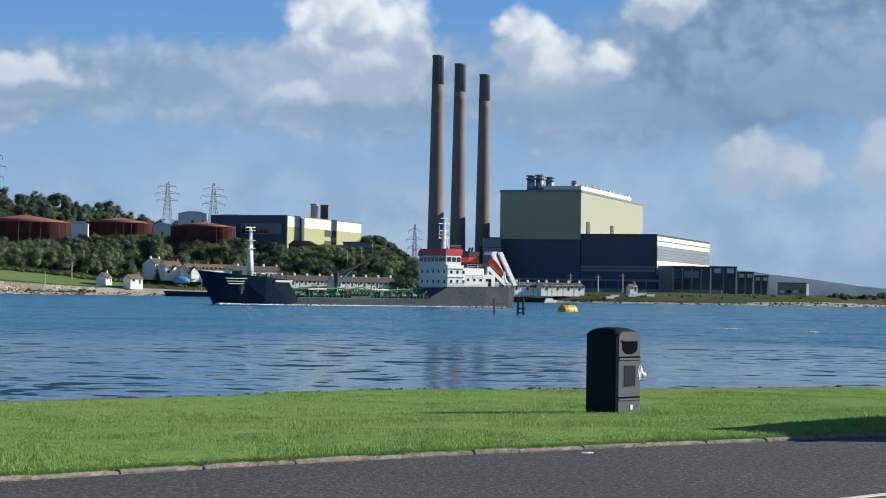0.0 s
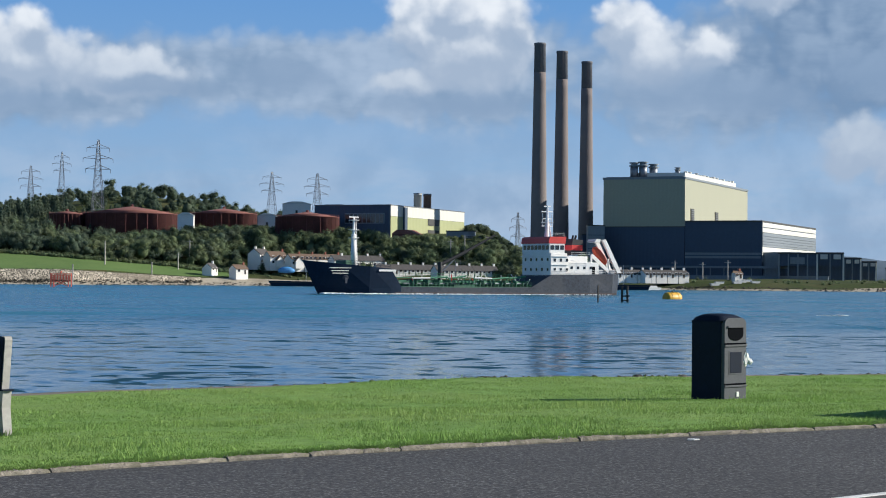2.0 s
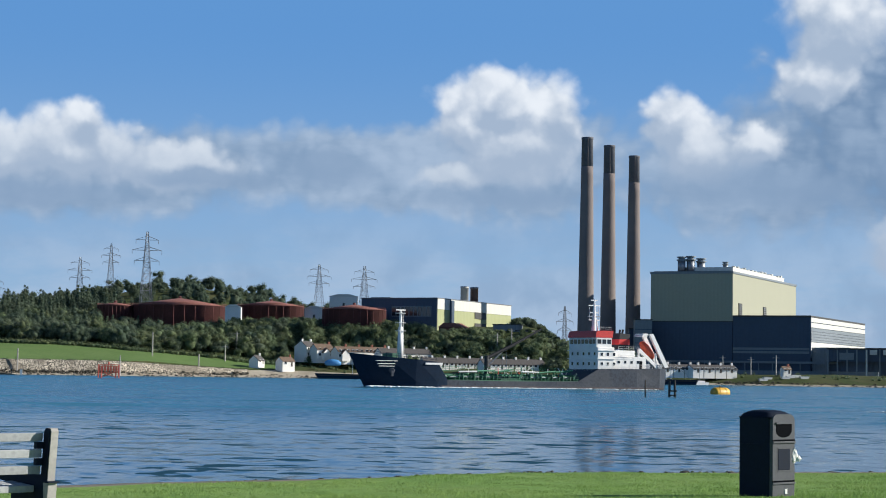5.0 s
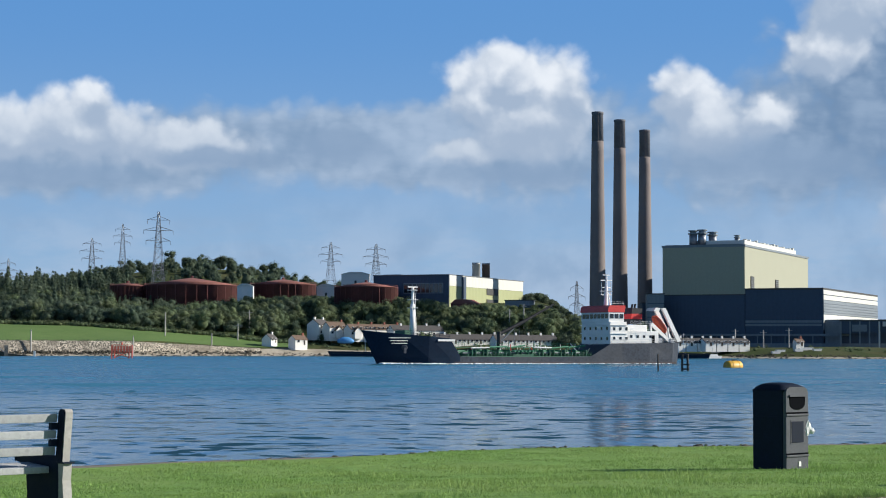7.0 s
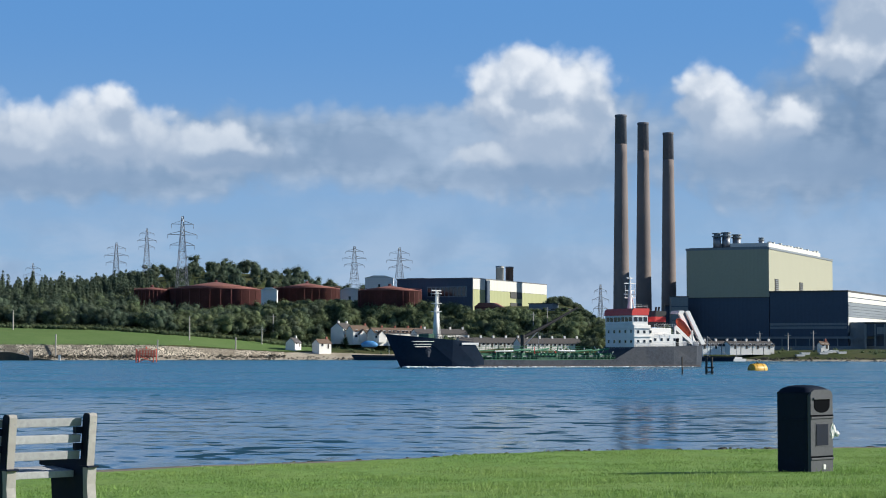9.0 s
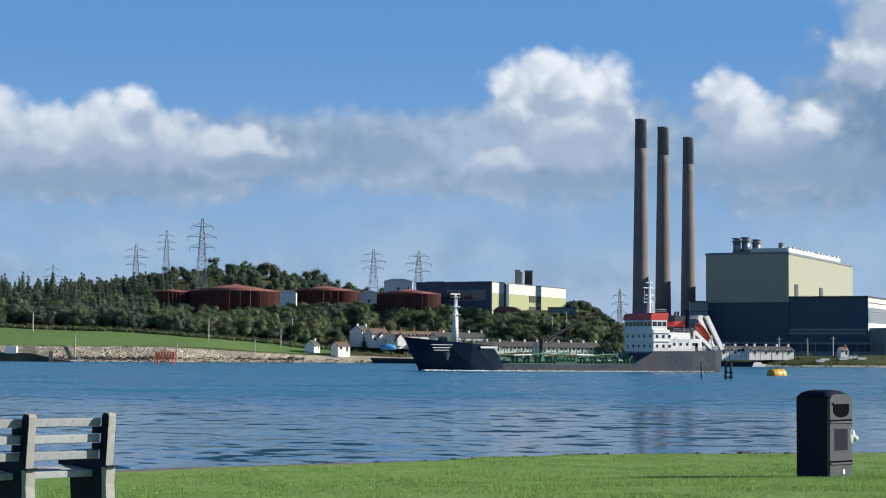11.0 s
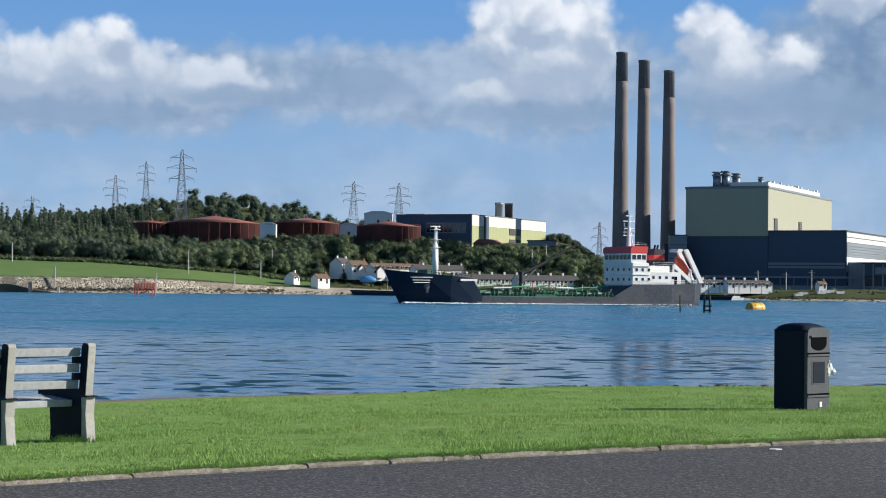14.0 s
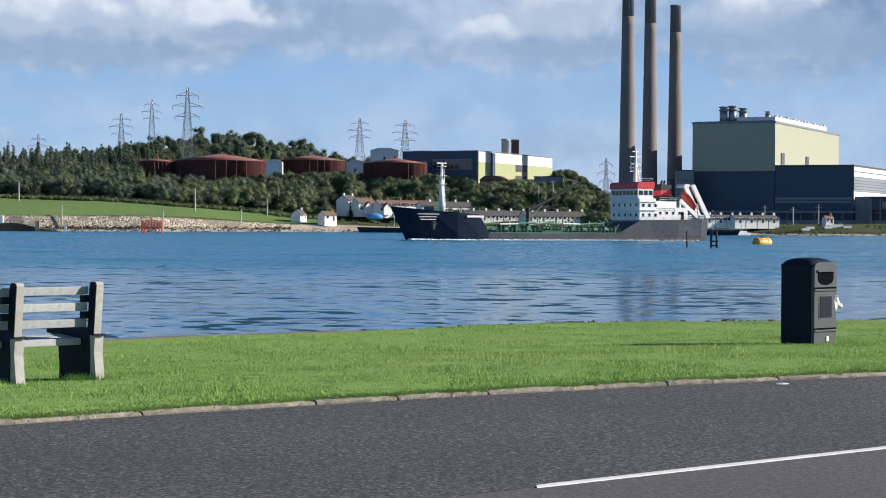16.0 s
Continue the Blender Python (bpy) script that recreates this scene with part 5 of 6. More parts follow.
row(-128, 19.5, 893, 32, 4, 7.4, "tile", 3.7, "white terraced house under a brown tiled roof", "terraced houses", True)
row(-52, 18.5, 895, 30, 4, 7.2, "slate", 3.5, "white terraced house under a grey slate roof", "terraced houses")
row(26, 7.5, 872, 24, 5, 6.6, "slate", 2.2, "low white terraced cottage on the shore", "shore cottages")
row(130, 6.5, 862, 24, 5, 6.6, "slate", 2.2, "low white terraced cottage on the shore", "shore cottages")
row(446, 5.5, 806, 20, 3, 5.6, "slate", 1.7, "low white terraced cottage on the shore", "shore cottages")
row(500, 5.5, 806, 20, 4, 5.6, "slate", 1.7, "low white terraced cottage on the shore", "shore cottages")
house_at("bungalow", -300, 30, 915, 20, 8, 6, 2.6, 2.2, "slate", "white bungalow among the trees", windows=2)
house_at("bungalow", -325, 26, 905, -20, 7, 6, 2.4, 2.0, "tile", "small white house among the trees", windows=2)
house_at("kiosk", 672, 6, 812, 20, 4, 3, 1.9, 1.3, "tile", "small brown-roofed hut by the shore", windows=2)


# ---- pylons and poles ----
def pylon(u, d, v_top, v_base, wide=1.0, group="pylons"):
    x, z1 = across(u, d), above(v_top, d)
    z0 = min(above(v_base, d), float(land_z(x, d)))
    h = z1 - z0
    t = thing("electricity_pylon", (x, d, z0), 20, "grey lattice steel electricity pylon with three arm pairs", "pylon", group)
    w0, w1 = h * 0.076 * wide, h * 0.018 * wide

    def half(k):
        return w0 + (w1 * 2 - w0) * min(1, k / 0.62) if k < 0.62 else w1 * 2 - w1 * 1.4 * (k - 0.62) / 0.38
    bm = bmesh.new()
    ks = [0, 0.14, 0.27, 0.38, 0.48, 0.56, 0.62, 0.69, 0.76, 0.83, 0.90, 1.0]
    q = ((-1, -1), (1, -1), (1, 1), (-1, 1))
    th = max(0.08, h * 0.0030)
    for a, b in zip(ks, ks[1:]):
        for i in range(4):
            p, r = q[i], q[(i + 1) % 4]
            bar((p[0] * half(a), p[1] * half(a), h * a), (p[0] * half(b), p[1] * half(b), h * b), th, bm, 4)
            bar((p[0] * half(a), p[1] * half(a), h * a), (r[0] * half(b), r[1] * half(b), h * b), th * 0.6, bm, 4)
            bar((r[0] * half(a), r[1] * half(a), h * a), (p[0] * half(b), p[1] * half(b), h * b), th * 0.6, bm, 4)
            bar((p[0] * half(b), p[1] * half(b), h * b), (r[0] * half(b), r[1] * half(b), h * b), th * 0.6, bm, 4)
    part("tower", bm, "steel", t)
    for k, reach in ((0.64, 0.155 * wide), (0.77, 0.185 * wide), (0.90, 0.14 * wide)):
        for s in (-1, 1):
            bm = bmesh.new()
            tip = (s * h * reach, 0, h * k)
            for y in (-1, 1):
                bar((s * half(k), y * half(k), h * k), tip, th * 0.8, bm, 4)
                bar((s * half(k + 0.045), y * half(k + 0.045), h * (k + 0.045)), tip, th * 0.7, bm, 4)
            arm = part("cross_arm", bm, "steel", t)
            part("insulator", bar(tip, (tip[0], 0, tip[2] - h * 0.05), th * 0.9, None, 6), "steel", arm)


for u, d, a, b, w in ((-462, 1010, 239, 128, 1.0), (-525, 1120, 217, 130, 1.0), (-579, 1250, 192, 128, 1.15), (-726, 1700, 155, 118, 1.0), (-157, 1180, 186, 118, 1.3), (-77, 1160, 184, 118, 1.3), (279, 2000, 119, 60, 0.75)):
    pylon(u, d, a, b, w)


def pole(u, d, h, arm=False):
    x = across(u, d)
    z = float(land_z(x, d))
    t = thing("utility_pole", (x, d, z), 0, "grey timber utility pole beside the field", "pole", "utility poles")
    part("post", bar((0, 0, -1), (0, 0, h), 0.32, None, 8, 0.26), "wood_pole", t)
    part("bracket", box(-0.25, 0.25, -0.2, 0.2, h - 0.5, h - 0.2), "steel", t)
    if arm:
        part("crossbar", box(-1.5, 1.5, -0.1, 0.1, h - 1.2, h - 0.95), "wood_pole", t)


for u, d, h in ((-760, 860, 9), (-684, 790, 10), (-605, 880, 9), (-504, 800, 9), (-448, 858, 11), (-366, 842, 7)):
    pole(u, d, h)
for u, d, h in ((-320, 880, 8), (-300, 900, 10), (160, 900, 12), (185, 905, 12), (440, 850, 9), (560, 830, 9), (610, 835, 8), (655, 830, 9)):
    pole(u, d, h, True)


# ---- things in and at the water ----
def red_beacon():
    d = 640.0
    t = thing("red_beacon_frame", (across(-524, d), d, 0), 8, "red-painted steel beacon frame standing in the water", "beacon")
    w, h = 6.9, 4.6
    for x in (-w / 2, -w * 0.36, w * 0.36, w / 2):
        for y in (-1.2, 1.2):
            part("leg", bar((x, y, -3), (x, y, h if abs(x) > 3 else h - 0.8), 0.20, None, 8), "frame_red", t)
    for z in (1.9, 3.0, 3.9, h):
        part("rail", box(-w / 2, w / 2, -1.3, -1.1, z - 0.1, z + 0.12), "frame_red", t)
        part("rail", box(-w / 2, w / 2, 1.1, 1.3, z - 0.1, z + 0.12), "frame_red", t)
    for i in range(7):
        part("board", box(-w / 2 + i * 0.98, -w / 2 + i * 0.98 + 0.62, -1.36, -1.31, 2.2, 4.3), "frame_red", t)
    for a, b in (((-2.4, 0.2), (2.4, 2.2)), ((2.4, 0.2), (-2.4, 2.2))):
        part("brace", bar((a[0], -1.2, a[1]), (b[0], -1.2, b[1]), 0.14, None, 6), "frame_red", t)
    part("lamp", lathe([(0.3, h), (0.3, h + 0.7), (0.1, h + 0.9)], 10), "frame_red", t)


red_beacon()


def mooring_buoy():
    d = 395.0
    t = thing("mooring_buoy", (across(556, d), d, 0), 35, "yellow barrel-shaped mooring buoy afloat", "buoy")
    prof = [(0.0, -2.0), (1.05, -1.95), (1.2, -1.7), (1.2, 1.7), (1.05, 1.95), (0.0, 2.0)]
    b = part("barrel", lathe([(max(r, 0.02), z) for r, z in prof], 24), "buoy", t, "yellow painted barrel", True)
    b.matrix_local = pose(0, 0, 0.25, 0, 90, 0)
    for x in (-0.9, 0.9):
        k = part("hoop", lathe([(1.21, -0.1), (1.27, -0.06), (1.27, 0.06), (1.21, 0.1)], 24), "buoy", t)
        k.matrix_local = pose(x, 0, 0.25, 0, 90, 0)
    part("ring", lathe([(0.3, 1.42), (0.35, 1.55), (0.15, 1.75)], 12), "pile", t)


mooring_buoy()


def mooring_posts():
    d = 330.0
    for u, n, h, lab in ((423, 1, 3.0, "single thin dark mooring post in the water"), (471, 4, 3.1, "cluster of dark timber mooring piles")):
        t = thing("mooring_pile", (across(u, d), d, 0), 0, lab, "pile", "mooring piles")
        rng = random.Random(n)
        for i in range(n):
            x, y = (i % 2 - 0.5) * 0.9 * (n > 1), (i // 2) * 0.7
            part("timber", bar((x * 1.3, y, -3), (x, y, h - rng.random() * 0.9 * (n > 1)), 0.14 if n == 1 else 0.16, None, 8), "pile", t)
        if n > 1:
            part("waling", box(-0.8, 0.8, -0.25, -0.1, 1.0, 1.25), "pile", t)
            part("waling", box(-0.7, 0.7, -0.25, -0.1, 0.2, 0.45), "pile", t)


mooring_posts()


def barge(u, d, length, label, cabin=False):
    t = thing("moored_barge", (across(u, d), d, 0), 3, label, "boat", "moored boats")
    hull = slab([(-length / 2, 2.4), (-length / 2 + 2.2, -0.8), (length / 2 - 1.2, -0.8), (length / 2, 2.0)], -3, 3, "y")
    part("hull", hull, "hull_navy", t, "dark low hull")
    part("rubbing_strake", box(-length / 2 + 0.3, length / 2 - 0.2, -3.15, -3.0, 1.4, 1.7), "pile", t)
    if cabin:
        c = part("cabin", box(length * 0.05, length * 0.28, -2, 2, 2, 4.6, None, 0.1), "ship_white", t)
        part("window", box(length * 0.08, length * 0.25, -2.08, -2.0, 3.2, 4.1), "glass", c)
        part("wheelhouse", box(length * 0.1, length * 0.22, -1.6, 1.6, 4.6, 6.4, None, 0.1), "buoy", c, "yellow wheelhouse")
    part("mast", bar((0, 0, 2), (0, 0, 10.5), 0.14, None, 6, 0.06), "ship_white", t)
    part("stay", bar((length * 0.4, 0, 2), (0, 0, 10.3), 0.04, None, 4), "steel", t)


barge(428, 770, 26, "dark moored workboat with a pale cabin", True)
barge(468, 775, 22, "dark low moored barge")
barge(-95, 828, 34, "long dark moored barge by the rocks")


def yacht(u, d, h):
    t = thing("sailing_boat", (across(u, d), d, 0), 20, "white sailing boat with a bare mast", "boat", "sailing boats")
    part("hull", slab([(-4.2, 1.2), (-3.4, -0.4), (3.2, -0.4), (3.8, 1.1)], -1.2, 1.2, "y"), "ship_white", t)
    part("cabin", box(-1.5, 2.0, -0.8, 0.8, 1.1, 1.8, None, 0.1), "ship_white", t)
    part("mast", bar((-0.3, 0, 1.2), (-0.3, 0, h), 0.1, None, 6, 0.06), "steel", t)
    part("boom", bar((-0.3, 0, 2.6), (3.0, 0, 2.6), 0.08, None, 6), "steel", t)


yacht(178, 812, 13)
yacht(170, 818, 12)
yacht(520, 776, 9)


def dinghy(u, d, z, label, m):
    t = thing("small_boat", (across(u, d), d, z), 15, label, "boat", "small boats")
    part("hull", slab([(-2.3, 1.0), (-1.7, 0), (1.7, 0), (2.1, 0.9)], -0.8, 0.8, "y"), m, t)
    part("gunwale", box(-2.3, 2.1, -0.88, -0.8, 0.85, 1.02), "frame_white", t)


for u, d in ((632, 800), (640, 803), (672, 802), (681, 804), (690, 806), (705, 803)):
    dinghy(u, d, float(land_z(across(u, d), d)), "small white boat ashore on the grass", "ship_white")

tarp = thing("covered_boat", (across(-130, 878), 878, above(12, 878)), 0, "boat under a bright blue tarpaulin", "boat")
bm = bmesh.new()
bmesh.ops.create_icosphere(bm, subdivisions=3, radius=1.0)
for v in bm.verts:
    v.co = Vector((v.co.x * 4.0, v.co.y * 1.8, max(-0.6, v.co.z) * 1.9)) * (1 + 0.10 * noise.noise(v.co * 2.5))
part("cover", bm, "tarp", tarp, "wrinkled blue tarpaulin", True)
part("keel", box(-2.8, 2.8, -0.3, 0.3, -1.5, -0.6), "pile", tarp)


def slipway():
    d = 752.0
    t = thing("slipway", (across(-744, d), d, 0), 6, "dark stone slipway with a pale gatepost and rail", "slipway")
    part("ramp", slab([(-26, 3.8), (-26, -2), (13, -2), (13, 0.2), (6, 1.0), (-4, 3.4)], -3, 5, "y"), "rock", t, "dark wet stone ramp")
    part("post", box(3.4, 5.0, -3.2, -2.0, 0, 4.4), "wall_stone", t)
    part("post", box(15.0, 15.9, -3.2, -2.4, -1, 2.2), "ship_white", t)
    part("rail", bar((0.4, -3.1, 4.2), (3.5, -3.1, 1.6), 0.18, None, 6), "steel", t)
    part("hut", box(-14, -9.6, -3.2, 0, 3.2, 6.2, None, 0.05), "render", t, "small pale block hut")


slipway()


def breakwater():
    rng = random.Random(21)
    bm = bmesh.new()
    for i in range(240):
        k = rng.random()
        s = rng.uniform(0.6, 1.6)
        x, y = 240 + 85 * k + rng.uniform(-2, 2), 850 + 30 * k + rng.uniform(-4, 4)
        box(x - s * 1.4, x + s, y - s, y + s, -1, 1.0 + s * rng.random() * 1.2, bm)
    tagged(part("breakwater", bm, "rock", None, "low dark stone breakwater"), "", "breakwater", "", "stuff")


breakwater()


def foam_patch(u, d, w):
    """A small breaking crest: foam heaped along a curved line, thinning to its ends."""
    drops = Clumps(int(u))
    r = drops.rng
    for i in range(170):
        k = r.uniform(-1, 1)
        crest = (1 - abs(k) ** 1.5) * (0.6 + 0.4 * k)
        drops.clump((k * w * 0.5, 0.25 * w * k * k + r.normal() * 0.12, 0.02 + r.rand() * 0.16 * crest), r.uniform(0.03, 0.06 + 0.12 * crest), 0.5, 0.6)
    drops.build("foam", "foam", "small white breaking wave on the sea", "foam").matrix_world = pose(across(u, d), d, 0)


foam_patch(849, 212, 3.8)
foam_patch(1005, 200, 1.4)


# ---- litter bin on the verge ----
ROAD_TURN = 33.0


def litter_bin():
    x, y = 5.60, 28.62
    t = thing("litter_bin", (x, y, verge_z(x, y) - 0.02), ROAD_TURN + 9, "tall black litter bin with grey front panel", "litter bin")
    t.matrix_world = t.matrix_world @ Matrix.Diagonal((1.03, 1.03, 1.02, 1))
    W = 0.29
    part("body", box(-W, W, -W + 0.02, W, 0, 1.245, None, 0.035), "bin_plastic", t, "black plastic housing")
    # domed hood: a shallow pillow over the square body
    bm = bmesh.new()
    n, R = 12, W + 0.004
    grid = []
    for i in range(n + 1):
        for k in range(n + 1):
            p, q = -1 + 2 * i / n, -1 + 2 * k / n
            grid.append(bm.verts.new((p * R, q * R, 1.235 + 0.105 * ((1 - abs(p) ** 3.0) * (1 - abs(q) ** 3.0)) ** 0.5)))
    for i in range(n):
        for k in range(n):
            a = i * (n + 1) + k
            bm.faces.new((grid[a], grid[a + n + 1], grid[a + n + 2], grid[a + 1]))
    box(-R + 0.008, R - 0.008, -R + 0.008, R - 0.008, 1.21, 1.2345, bm)
    part("hood", bm, "bin_plastic", t, "domed black lid", True)
    f = part("front_panel", slab([(-W * 0.93, 0.02), (W * 0.93, 0.02), (W * 0.93, 1.19), (W * 0.84, 1.245), (W * 0.6, 1.275), (-W * 0.6, 1.275), (-W * 0.84, 1.245), (-W * 0.93, 1.19)], -W - 0.035, -W + 0.03, "y"), "bin_grey", t, "grey front panel")
    # litter opening with a rounded rim
    pts = [(0.19 * math.cos(a), 1.03 + 0.10 * math.sin(a)) for a in [math.pi * k / 12 for k in range(12, 25)]] + [(0.19, 1.13), (-0.19, 1.13)]
    part("opening", slab(pts, -W - 0.041, -W - 0.030, "y"), "void", f, "dark litter slot")
    rim = slab([(-0.21, 1.13), (0.21, 1.13), (0.21, 1.155), (-0.21, 1.155)], -W - 0.06, -W - 0.03, "y")
    part("rim", rim, "bin_grey", f)
    for z in (0.84, 0.225):
        part("band", box(-W * 0.95, W * 0.95, -W - 0.052, -W - 0.03, z, z + 0.03, None, 0.006), "bin_grey", f)
        part("groove", box(-W * 0.94, W * 0.94, -W - 0.040, -W - 0.033, z + 0.034, z + 0.058), "void", f)
    p = part("poster_plate", box(-0.145, 0.145, -W - 0.046, -W - 0.032, 0.44, 0.76, None, 0.004), "bin_plastic", f, "dark plate in a frame")
    part("plate_frame", box(-0.165, 0.165, -W - 0.040, -W - 0.030, 0.42, 0.78), "bin_grey", p)
    part("sticker", box(0.02, 0.075, -W - 0.047, -W - 0.033, 0.08, 0.155), "frame_white", f, "small white sticker")
    part("side_rib", box(-W - 0.012, -W + 0.01, -W * 0.8, W * 0.8, 0.80, 0.83), "bin_plastic", t)
    part("plinth", box(-W + 0.02, W - 0.02, -W + 0.02, W - 0.02, -0.12, 0.04), "bin_plastic", t)
    return t


litter_bin()


def plastic_bag():
    """A scrap of white plastic that hangs at the bin's side."""
    t = thing("plastic_bag", (6.02, 28.55, 2.1), 30, "crumpled white plastic bag caught on the bin", "bag")
    bm = bmesh.new()
    bmesh.ops.create_icosphere(bm, subdivisions=3, radius=1.0)
    for v in bm.verts:
        c = v.co.copy()
        v.co = Vector((c.x * 0.07 * (1.3 - c.z * 0.8), c.y * 0.035, c.z * 0.15 + c.x * 0.03)) * 0.72 * (1 + 0.5 * noise.noise(c * 3.1))
    part("film", bm, "frame_white", t).matrix_local = pose(0, 0, 0.60)
    bm = bmesh.new()
    bmesh.ops.create_icosphere(bm, subdivisions=2, radius=0.045)
    for v in bm.verts:
        v.co *= 1 + 0.5 * noise.noise(v.co * 40)
    part("knot", bm, "frame_white", t).matrix_local = pose(0.085, 0, 0.55)


plastic_bag()

scrap = thing("paper_scrap", (3.55, 19.55, ROAD_Z + 0.004), 20, "small white paper scrap lying on the road", "litter")
bm = slab([(-0.07, -0.03), (0.0, -0.045), (0.08, -0.02), (0.05, 0.04), (-0.04, 0.03)], 0.0, 0.012, "z")
part("paper", bm, "frame_white", scrap)


# ---- bench that faces the sea ----
def bench():
    t = thing("bench", (-3.90, 20.4, 2.13), 43, "weathered plank bench on slab legs, facing the sea", "bench")
    t.matrix_world = t.matrix_world @ Matrix.Diagonal((1.0, 1.2, 1.06, 1))
    # side outline in (y, z): y runs to the sea
    side = [(0.045, -0.12), (0.58, -0.12), (0.565, 0.12), (0.585, 0.30), (0.60, 0.44), (0.80, 0.46), (0.80, 0.53), (0.06, 0.55), (0.03, 0.50), (0.03, 0.30), (0.04, 0.12)]
    rear = [(-0.115, -0.12), (0.04, -0.12), (0.02, 0.12), (0.02, 0.30), (0.03, 0.47), (-0.06, 0.47), (-0.045, 0.30), (-0.066, 0.12), (-0.085, 0.0)]
    post = [(-0.03, 0.48), (0.06, 0.48), (0.02, 1.0), (-0.01, 1.035), (-0.06, 1.03), (-0.075, 1.0)]
    for x in (0.0, -0.99):
        leg = part("leg", slab(side, x - 0.05, x + 0.05, "x"), "bin_plastic", t, "dark slab leg")
        part("rear_edge", slab(rear, x - 0.055, x + 0.055, "x"), "concrete", leg, "pale concrete rear edge")
        p = part("back_post", slab(post, x - 0.045, x + 0.045, "x"), "concrete", t, "pale concrete back post")
        part("side_plate", slab([(y + 0.012, z) for y, z in post], x - 0.058, x - 0.046, "x"), "bin_plastic", p, "dark side plate")
        part("cap", box(x - 0.075, x + 0.065, -0.09, 0.06, 0.472, 0.488), "bin_plastic", p)
        for z in (0.60, 0.77, 0.94):
            part("bolt", bar((x + 0.02, -0.075 - (z - 1.0) * 0.09, z), (x + 0.02, 0.0, z), 0.013, None, 8), "steel", p)
        for z in (0.685, 0.855):
            part("spacer", box(x - 0.15, x - 0.046, 0.03, 0.075, z - 0.036, z + 0.036), "bin_plastic", p, "dark bracket between the slats")
    for z in (0.60, 0.77, 0.94):
        b = part("back_slat", box(-2.2, -0.065, -0.02, 0.02, -0.042, 0.042, None, 0.006), "bench_wood", t, "grey weathered plank")
        b.matrix_local = pose(0, 0.10 - (z - 0.48) * 0.08, z, 5, 0, 0)
    for i in range(3):
        b = part("seat_slat", box(-2.2, -0.052, -0.055, 0.055, -0.035, 0.035, None, 0.006), "bench_wood", t, "grey weathered plank")
        b.matrix_local = pose(0, 0.24 + i * 0.135, 0.40 + i * 0.01, 4, 0, 0)
    return t


bench()


# ---- the van, gone along the road ----
def van():
    kx = 10.9
    t = thing("van", (kx + 0.85, kerb_y(kx) - 1.0, ROAD_Z), 40, "silver people-carrier van with a maroon waist stripe", "van")
    # side outline in (x, z): rear at -2.25
    side = [(-2.25, 0.45), (-2.27, 0.75), (-2.2, 1.15), (-2.02, 1.85), (-1.9, 1.95), (1.0, 1.95), (1.35, 1.8), (1.95, 1.15), (2.25, 0.95), (2.3, 0.5), (2.2, 0.35), (-2.15, 0.35)]
    bm = slab(side, -0.84, 0.84, "y")
    bmesh.ops.bevel(bm, geom=[e for e in bm.edges if abs(e.verts[0].co.y - e.verts[1].co.y) < 1e-4], offset=0.09, segments=3, affect="EDGES")
    body = part("body", bm, "van_paint", t, "silver bodywork", True)
    part("raised_roof", box(-1.95, 0.9, -0.68, 0.68, 1.94, 2.08, None, 0.06), "van_paint", t)
    part("spoiler", box(-2.18, -1.92, -0.74, 0.74, 1.82, 1.93, None, 0.03), "bin_plastic", t)
    part("rear_window", slab([(-2.165, 1.22), (-2.03, 1.78), (-2.0, 1.78), (-2.13, 1.22)], -0.68, 0.68, "y"), "glass", t)
    for s in (-1, 1):
        y0, y1 = (0.835, 0.85) if s > 0 else (-0.85, -0.835)
        for a, b in ((-1.9, -0.75), (-0.65, 0.3), (0.4, 1.25)):
            part("side_window", slab([(a, 1.2), (b, 1.2), (b - 0.06, 1.75), (a + 0.06, 1.75)], y0, y1, "y"), "glass", t)
        part("stripe", box(-2.2, 2.1, min(y0, y1), max(y0, y1), 0.95, 1.07), "van_red", t)
        part("tail_lamp", box(-2.275, -2.16, s * 0.78 - 0.07, s * 0.78 + 0.07, 0.95, 1.12), "lamp_red", t)
        part("reflector", box(-2.30, -2.2, s * 0.72 - 0.12, s * 0.72 + 0.12, 0.74, 0.86), "frame_white", t)
        part("headlamp", box(2.1, 2.3, s * 0.62 - 0.15, s * 0.62 + 0.15, 0.72, 0.9), "glass", t)
        part("mirror", box(1.2, 1.35, s * 0.95 - 0.1, s * 0.95 + 0.1, 1.2, 1.4, None, 0.03), "van_paint", t)
        for x in (-1.4, 1.45):
            w = part("wheel", bar((x, s * 0.62, 0.32), (x, s * 0.83, 0.32), 0.32, None, 24), "tyre", t)
            part("rim", bar((x, s * 0.80, 0.32), (x, s * 0.845, 0.32), 0.2, None, 16), "steel", w)
    part("stripe", box(-2.275, -2.2, -0.7, 0.7, 0.97, 1.08), "van_red", t)
    part("bumper", box(-2.36, -2.15, -0.82, 0.82, 0.38, 0.66, None, 0.05), "van_paint", t)
    plate = part("number_plate", box(-2.31, -2.285, -0.26, 0.26, 0.80, 0.95), "plate", t, "yellow rear plate")
    for z in (0.825, 0.885):
        part("plate_bar", box(-2.315, -2.311, -0.15, 0.15, z, z + 0.035), "void", plate)
    part("wiper", bar((-2.2, -0.05, 1.2), (-2.16, 0.25, 1.36), 0.012, None, 5), "bin_plastic", t)
    part("badge", lathe([(0.07, 0), (0.07, 0.02)], 16), "chrome", t).matrix_local = pose(-2.24, 0, 1.14, 0, -80, 0)


van()


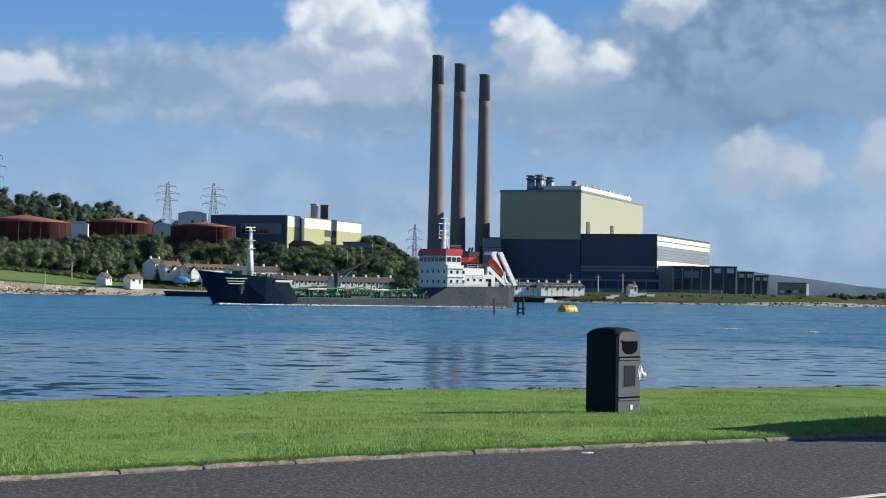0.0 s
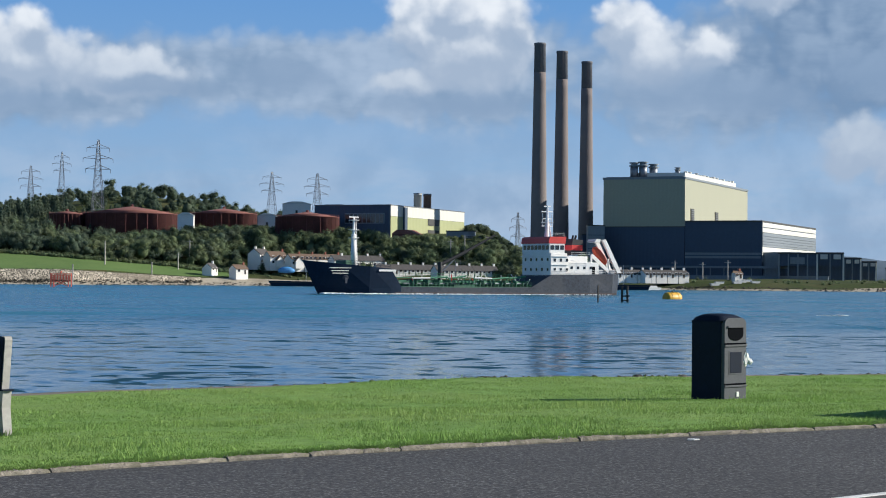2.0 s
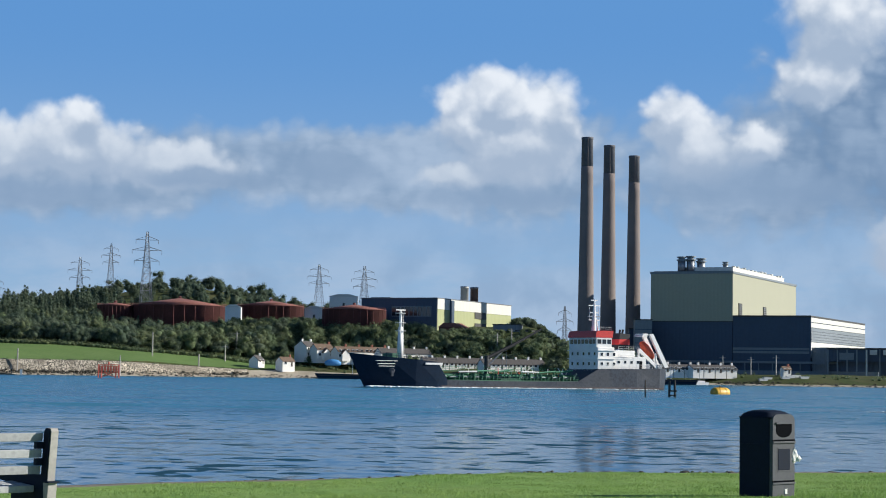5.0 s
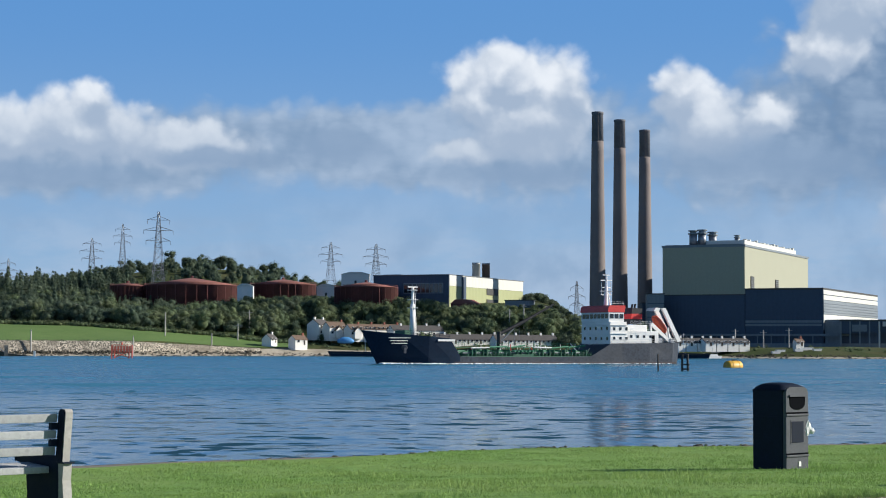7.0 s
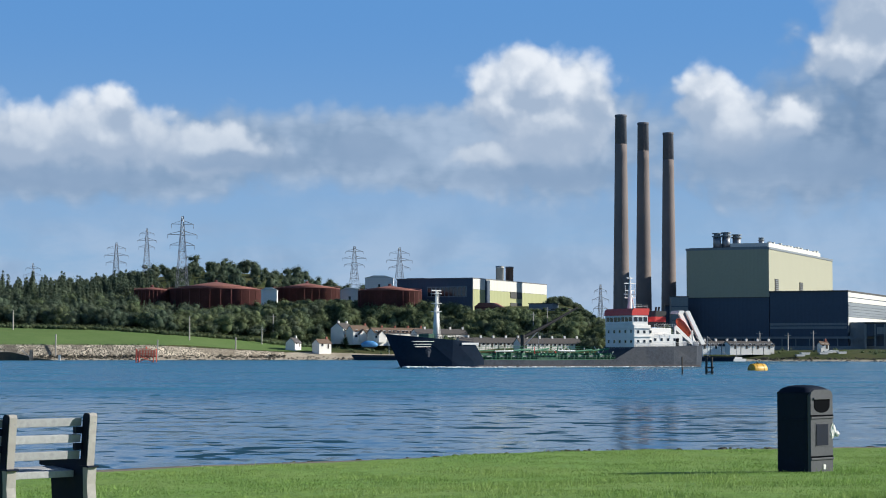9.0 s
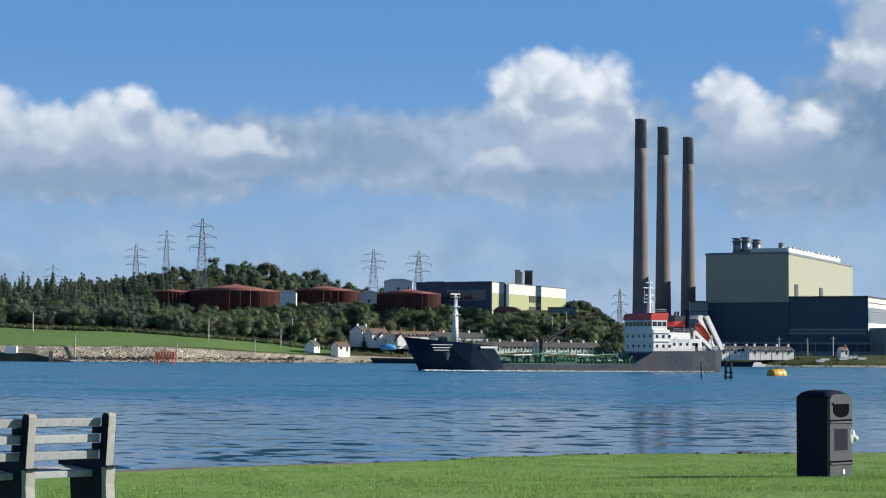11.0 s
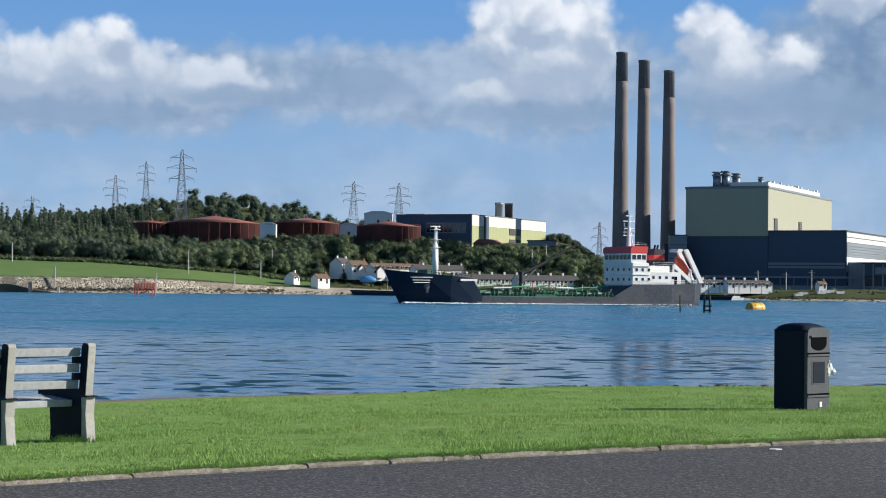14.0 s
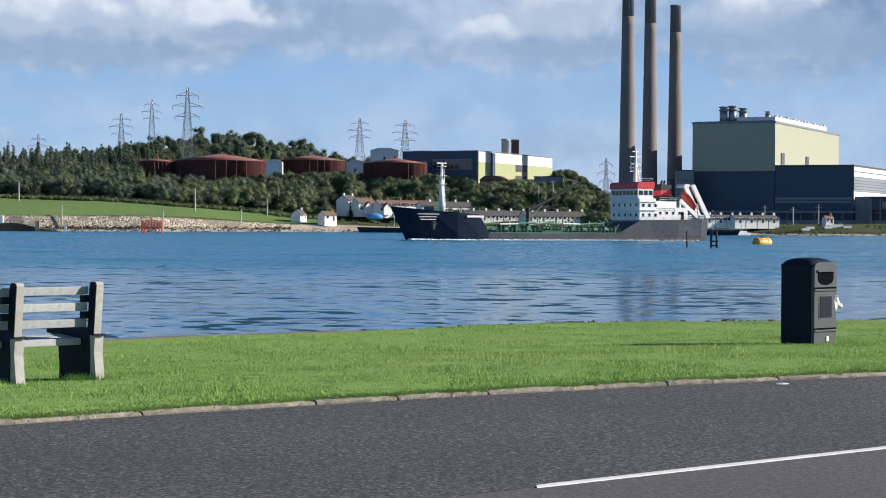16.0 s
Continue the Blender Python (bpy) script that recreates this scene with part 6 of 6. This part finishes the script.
# ---- grass blades, kerb stones ----
def grass():
    rng = np.random.RandomState(9)
    want = 330000
    x = rng.uniform(-9.5, 13.0, want)
    k = rng.rand(want) ** 1.25
    c = np.clip(x, -16, 18)
    ky = 17.885 + 0.668 * c - 0.0169 * c * c + 0.04 * np.clip(x - 5.0, 0, 9) ** 2
    ey = np.interp(x, [-60, -6.7, -4.5, -1.3, 2.3, 5.7, 8.7, 14, 60], [6, 27.5, 29.8, 32.2, 35.4, 36.2, 36.7, 38.5, 62])
    y = ky + 0.07 + (ey - ky - 0.05) * k
    keep = np.abs(x) < y * 0.36 + 0.5
    x, y, k = x[keep], y[keep], k[keep]
    z = np.interp((y - ky[keep]) / (ey - ky)[keep], [0, 0.03, 0.2, 0.5, 0.8, 1.0], [2.24, 2.27, 2.24, 2.07, 2.0, 1.995])
    z += np.array([0.05 * noise.noise(Vector((a * 0.22, b * 0.22, 0.3))) + 0.018 * noise.noise(Vector((a * 0.9, b * 0.9, 4.0))) for a, b in zip(x, y)])
    tuft = np.array([noise.noise(Vector((a * 0.7, b * 0.7, 9.0))) for a, b in zip(x, y)])
    n = len(x)
    h = rng.uniform(0.012, 0.032, n) * (1 + 0.9 * np.clip(tuft, -0.4, 1)) * np.where(rng.rand(n) < 0.10 * np.clip(0.4 + 2.2 * tuft, 0.05, 1.6) * (1.2 - k), 2.6, 1.0)
    a = rng.uniform(0, 2 * np.pi, n)
    w = rng.uniform(0.004, 0.009, n)
    base = np.stack([x, y, z - 0.006], 1)
    side = np.stack([np.cos(a) * w, np.sin(a) * w, np.zeros(n)], 1)
    lean = np.stack([rng.normal(0, 0.4, n) * h, rng.normal(0, 0.4, n) * h, h], 1)
    v = np.stack([base - side, base + side, base + lean], 1).reshape(-1, 3)
    me = bpy.data.meshes.new("grass")
    me.vertices.add(len(v))
    me.vertices.foreach_set("co", v.ravel())
    me.loops.add(len(v))
    me.loops.foreach_set("vertex_index", np.arange(len(v)))
    me.polygons.add(n)
    me.polygons.foreach_set("loop_start", np.arange(0, len(v), 3))
    me.update(calc_edges=True)
    me.materials.append(M["blade"])
    tagged(new("grass", me), "short bright green mown grass", "grass", "", "stuff")
    # taller tufts at the feet of the bench
    vs, fs = [], []
    for _ in range(420):
        cx, cy = (-4.0, 20.35) if rng.rand() < 0.7 else (-4.8, 19.8)
        px, py = cx + rng.normal() * 0.14, cy + rng.normal() * 0.10
        hh, ang = rng.uniform(0.03, 0.085), rng.uniform(0, 6.28)
        i = len(vs)
        vs += [(px - 0.006, py, 2.14), (px + 0.006, py, 2.14), (px + math.cos(ang) * hh * 0.5, py + math.sin(ang) * hh * 0.5, 2.15 + hh)]
        fs.append((i, i + 1, i + 2))
    for _ in range(9500):
        px = rng.uniform(-5.5, 9.0)
        py = kerb_y(px) + rng.uniform(0.05, 0.19) - 0.075 * max(0.0, noise.noise(Vector((px * 1.7, 0.0, 3.0)))) * rng.rand() * 2
        hh, ang = rng.uniform(0.015, 0.055), rng.uniform(0, 6.28)
        i = len(vs)
        vs += [(px - 0.007, py, 2.232), (px + 0.007, py, 2.232), (px + math.cos(ang) * hh * 0.8, py + math.sin(ang) * hh * 0.8, 2.235 + hh)]
        fs.append((i, i + 1, i + 2))
    tagged(mesh_of("grass_tuft", vs, fs, "blade", None, "longer grass tufts at the bench legs and kerb"), "", "grass", "", "stuff")
    # stones and weed at the turf's edge
    r2 = random.Random(2)
    sb = Clumps(12)
    for _ in range(380):
        sx = r2.uniform(-9, 13)
        sy = edge_y(sx) + r2.uniform(0.0, 1.0)
        sb.clump((sx, sy, 1.975), r2.uniform(0.015, 0.05) * (1.7 if sx > 5.5 and r2.random() < 0.4 else 1), 0.6, 0.6)
    sb.build("edge_stones", "rock", "dark stones along the edge of the turf", "stones")


grass()
kerb_stones()
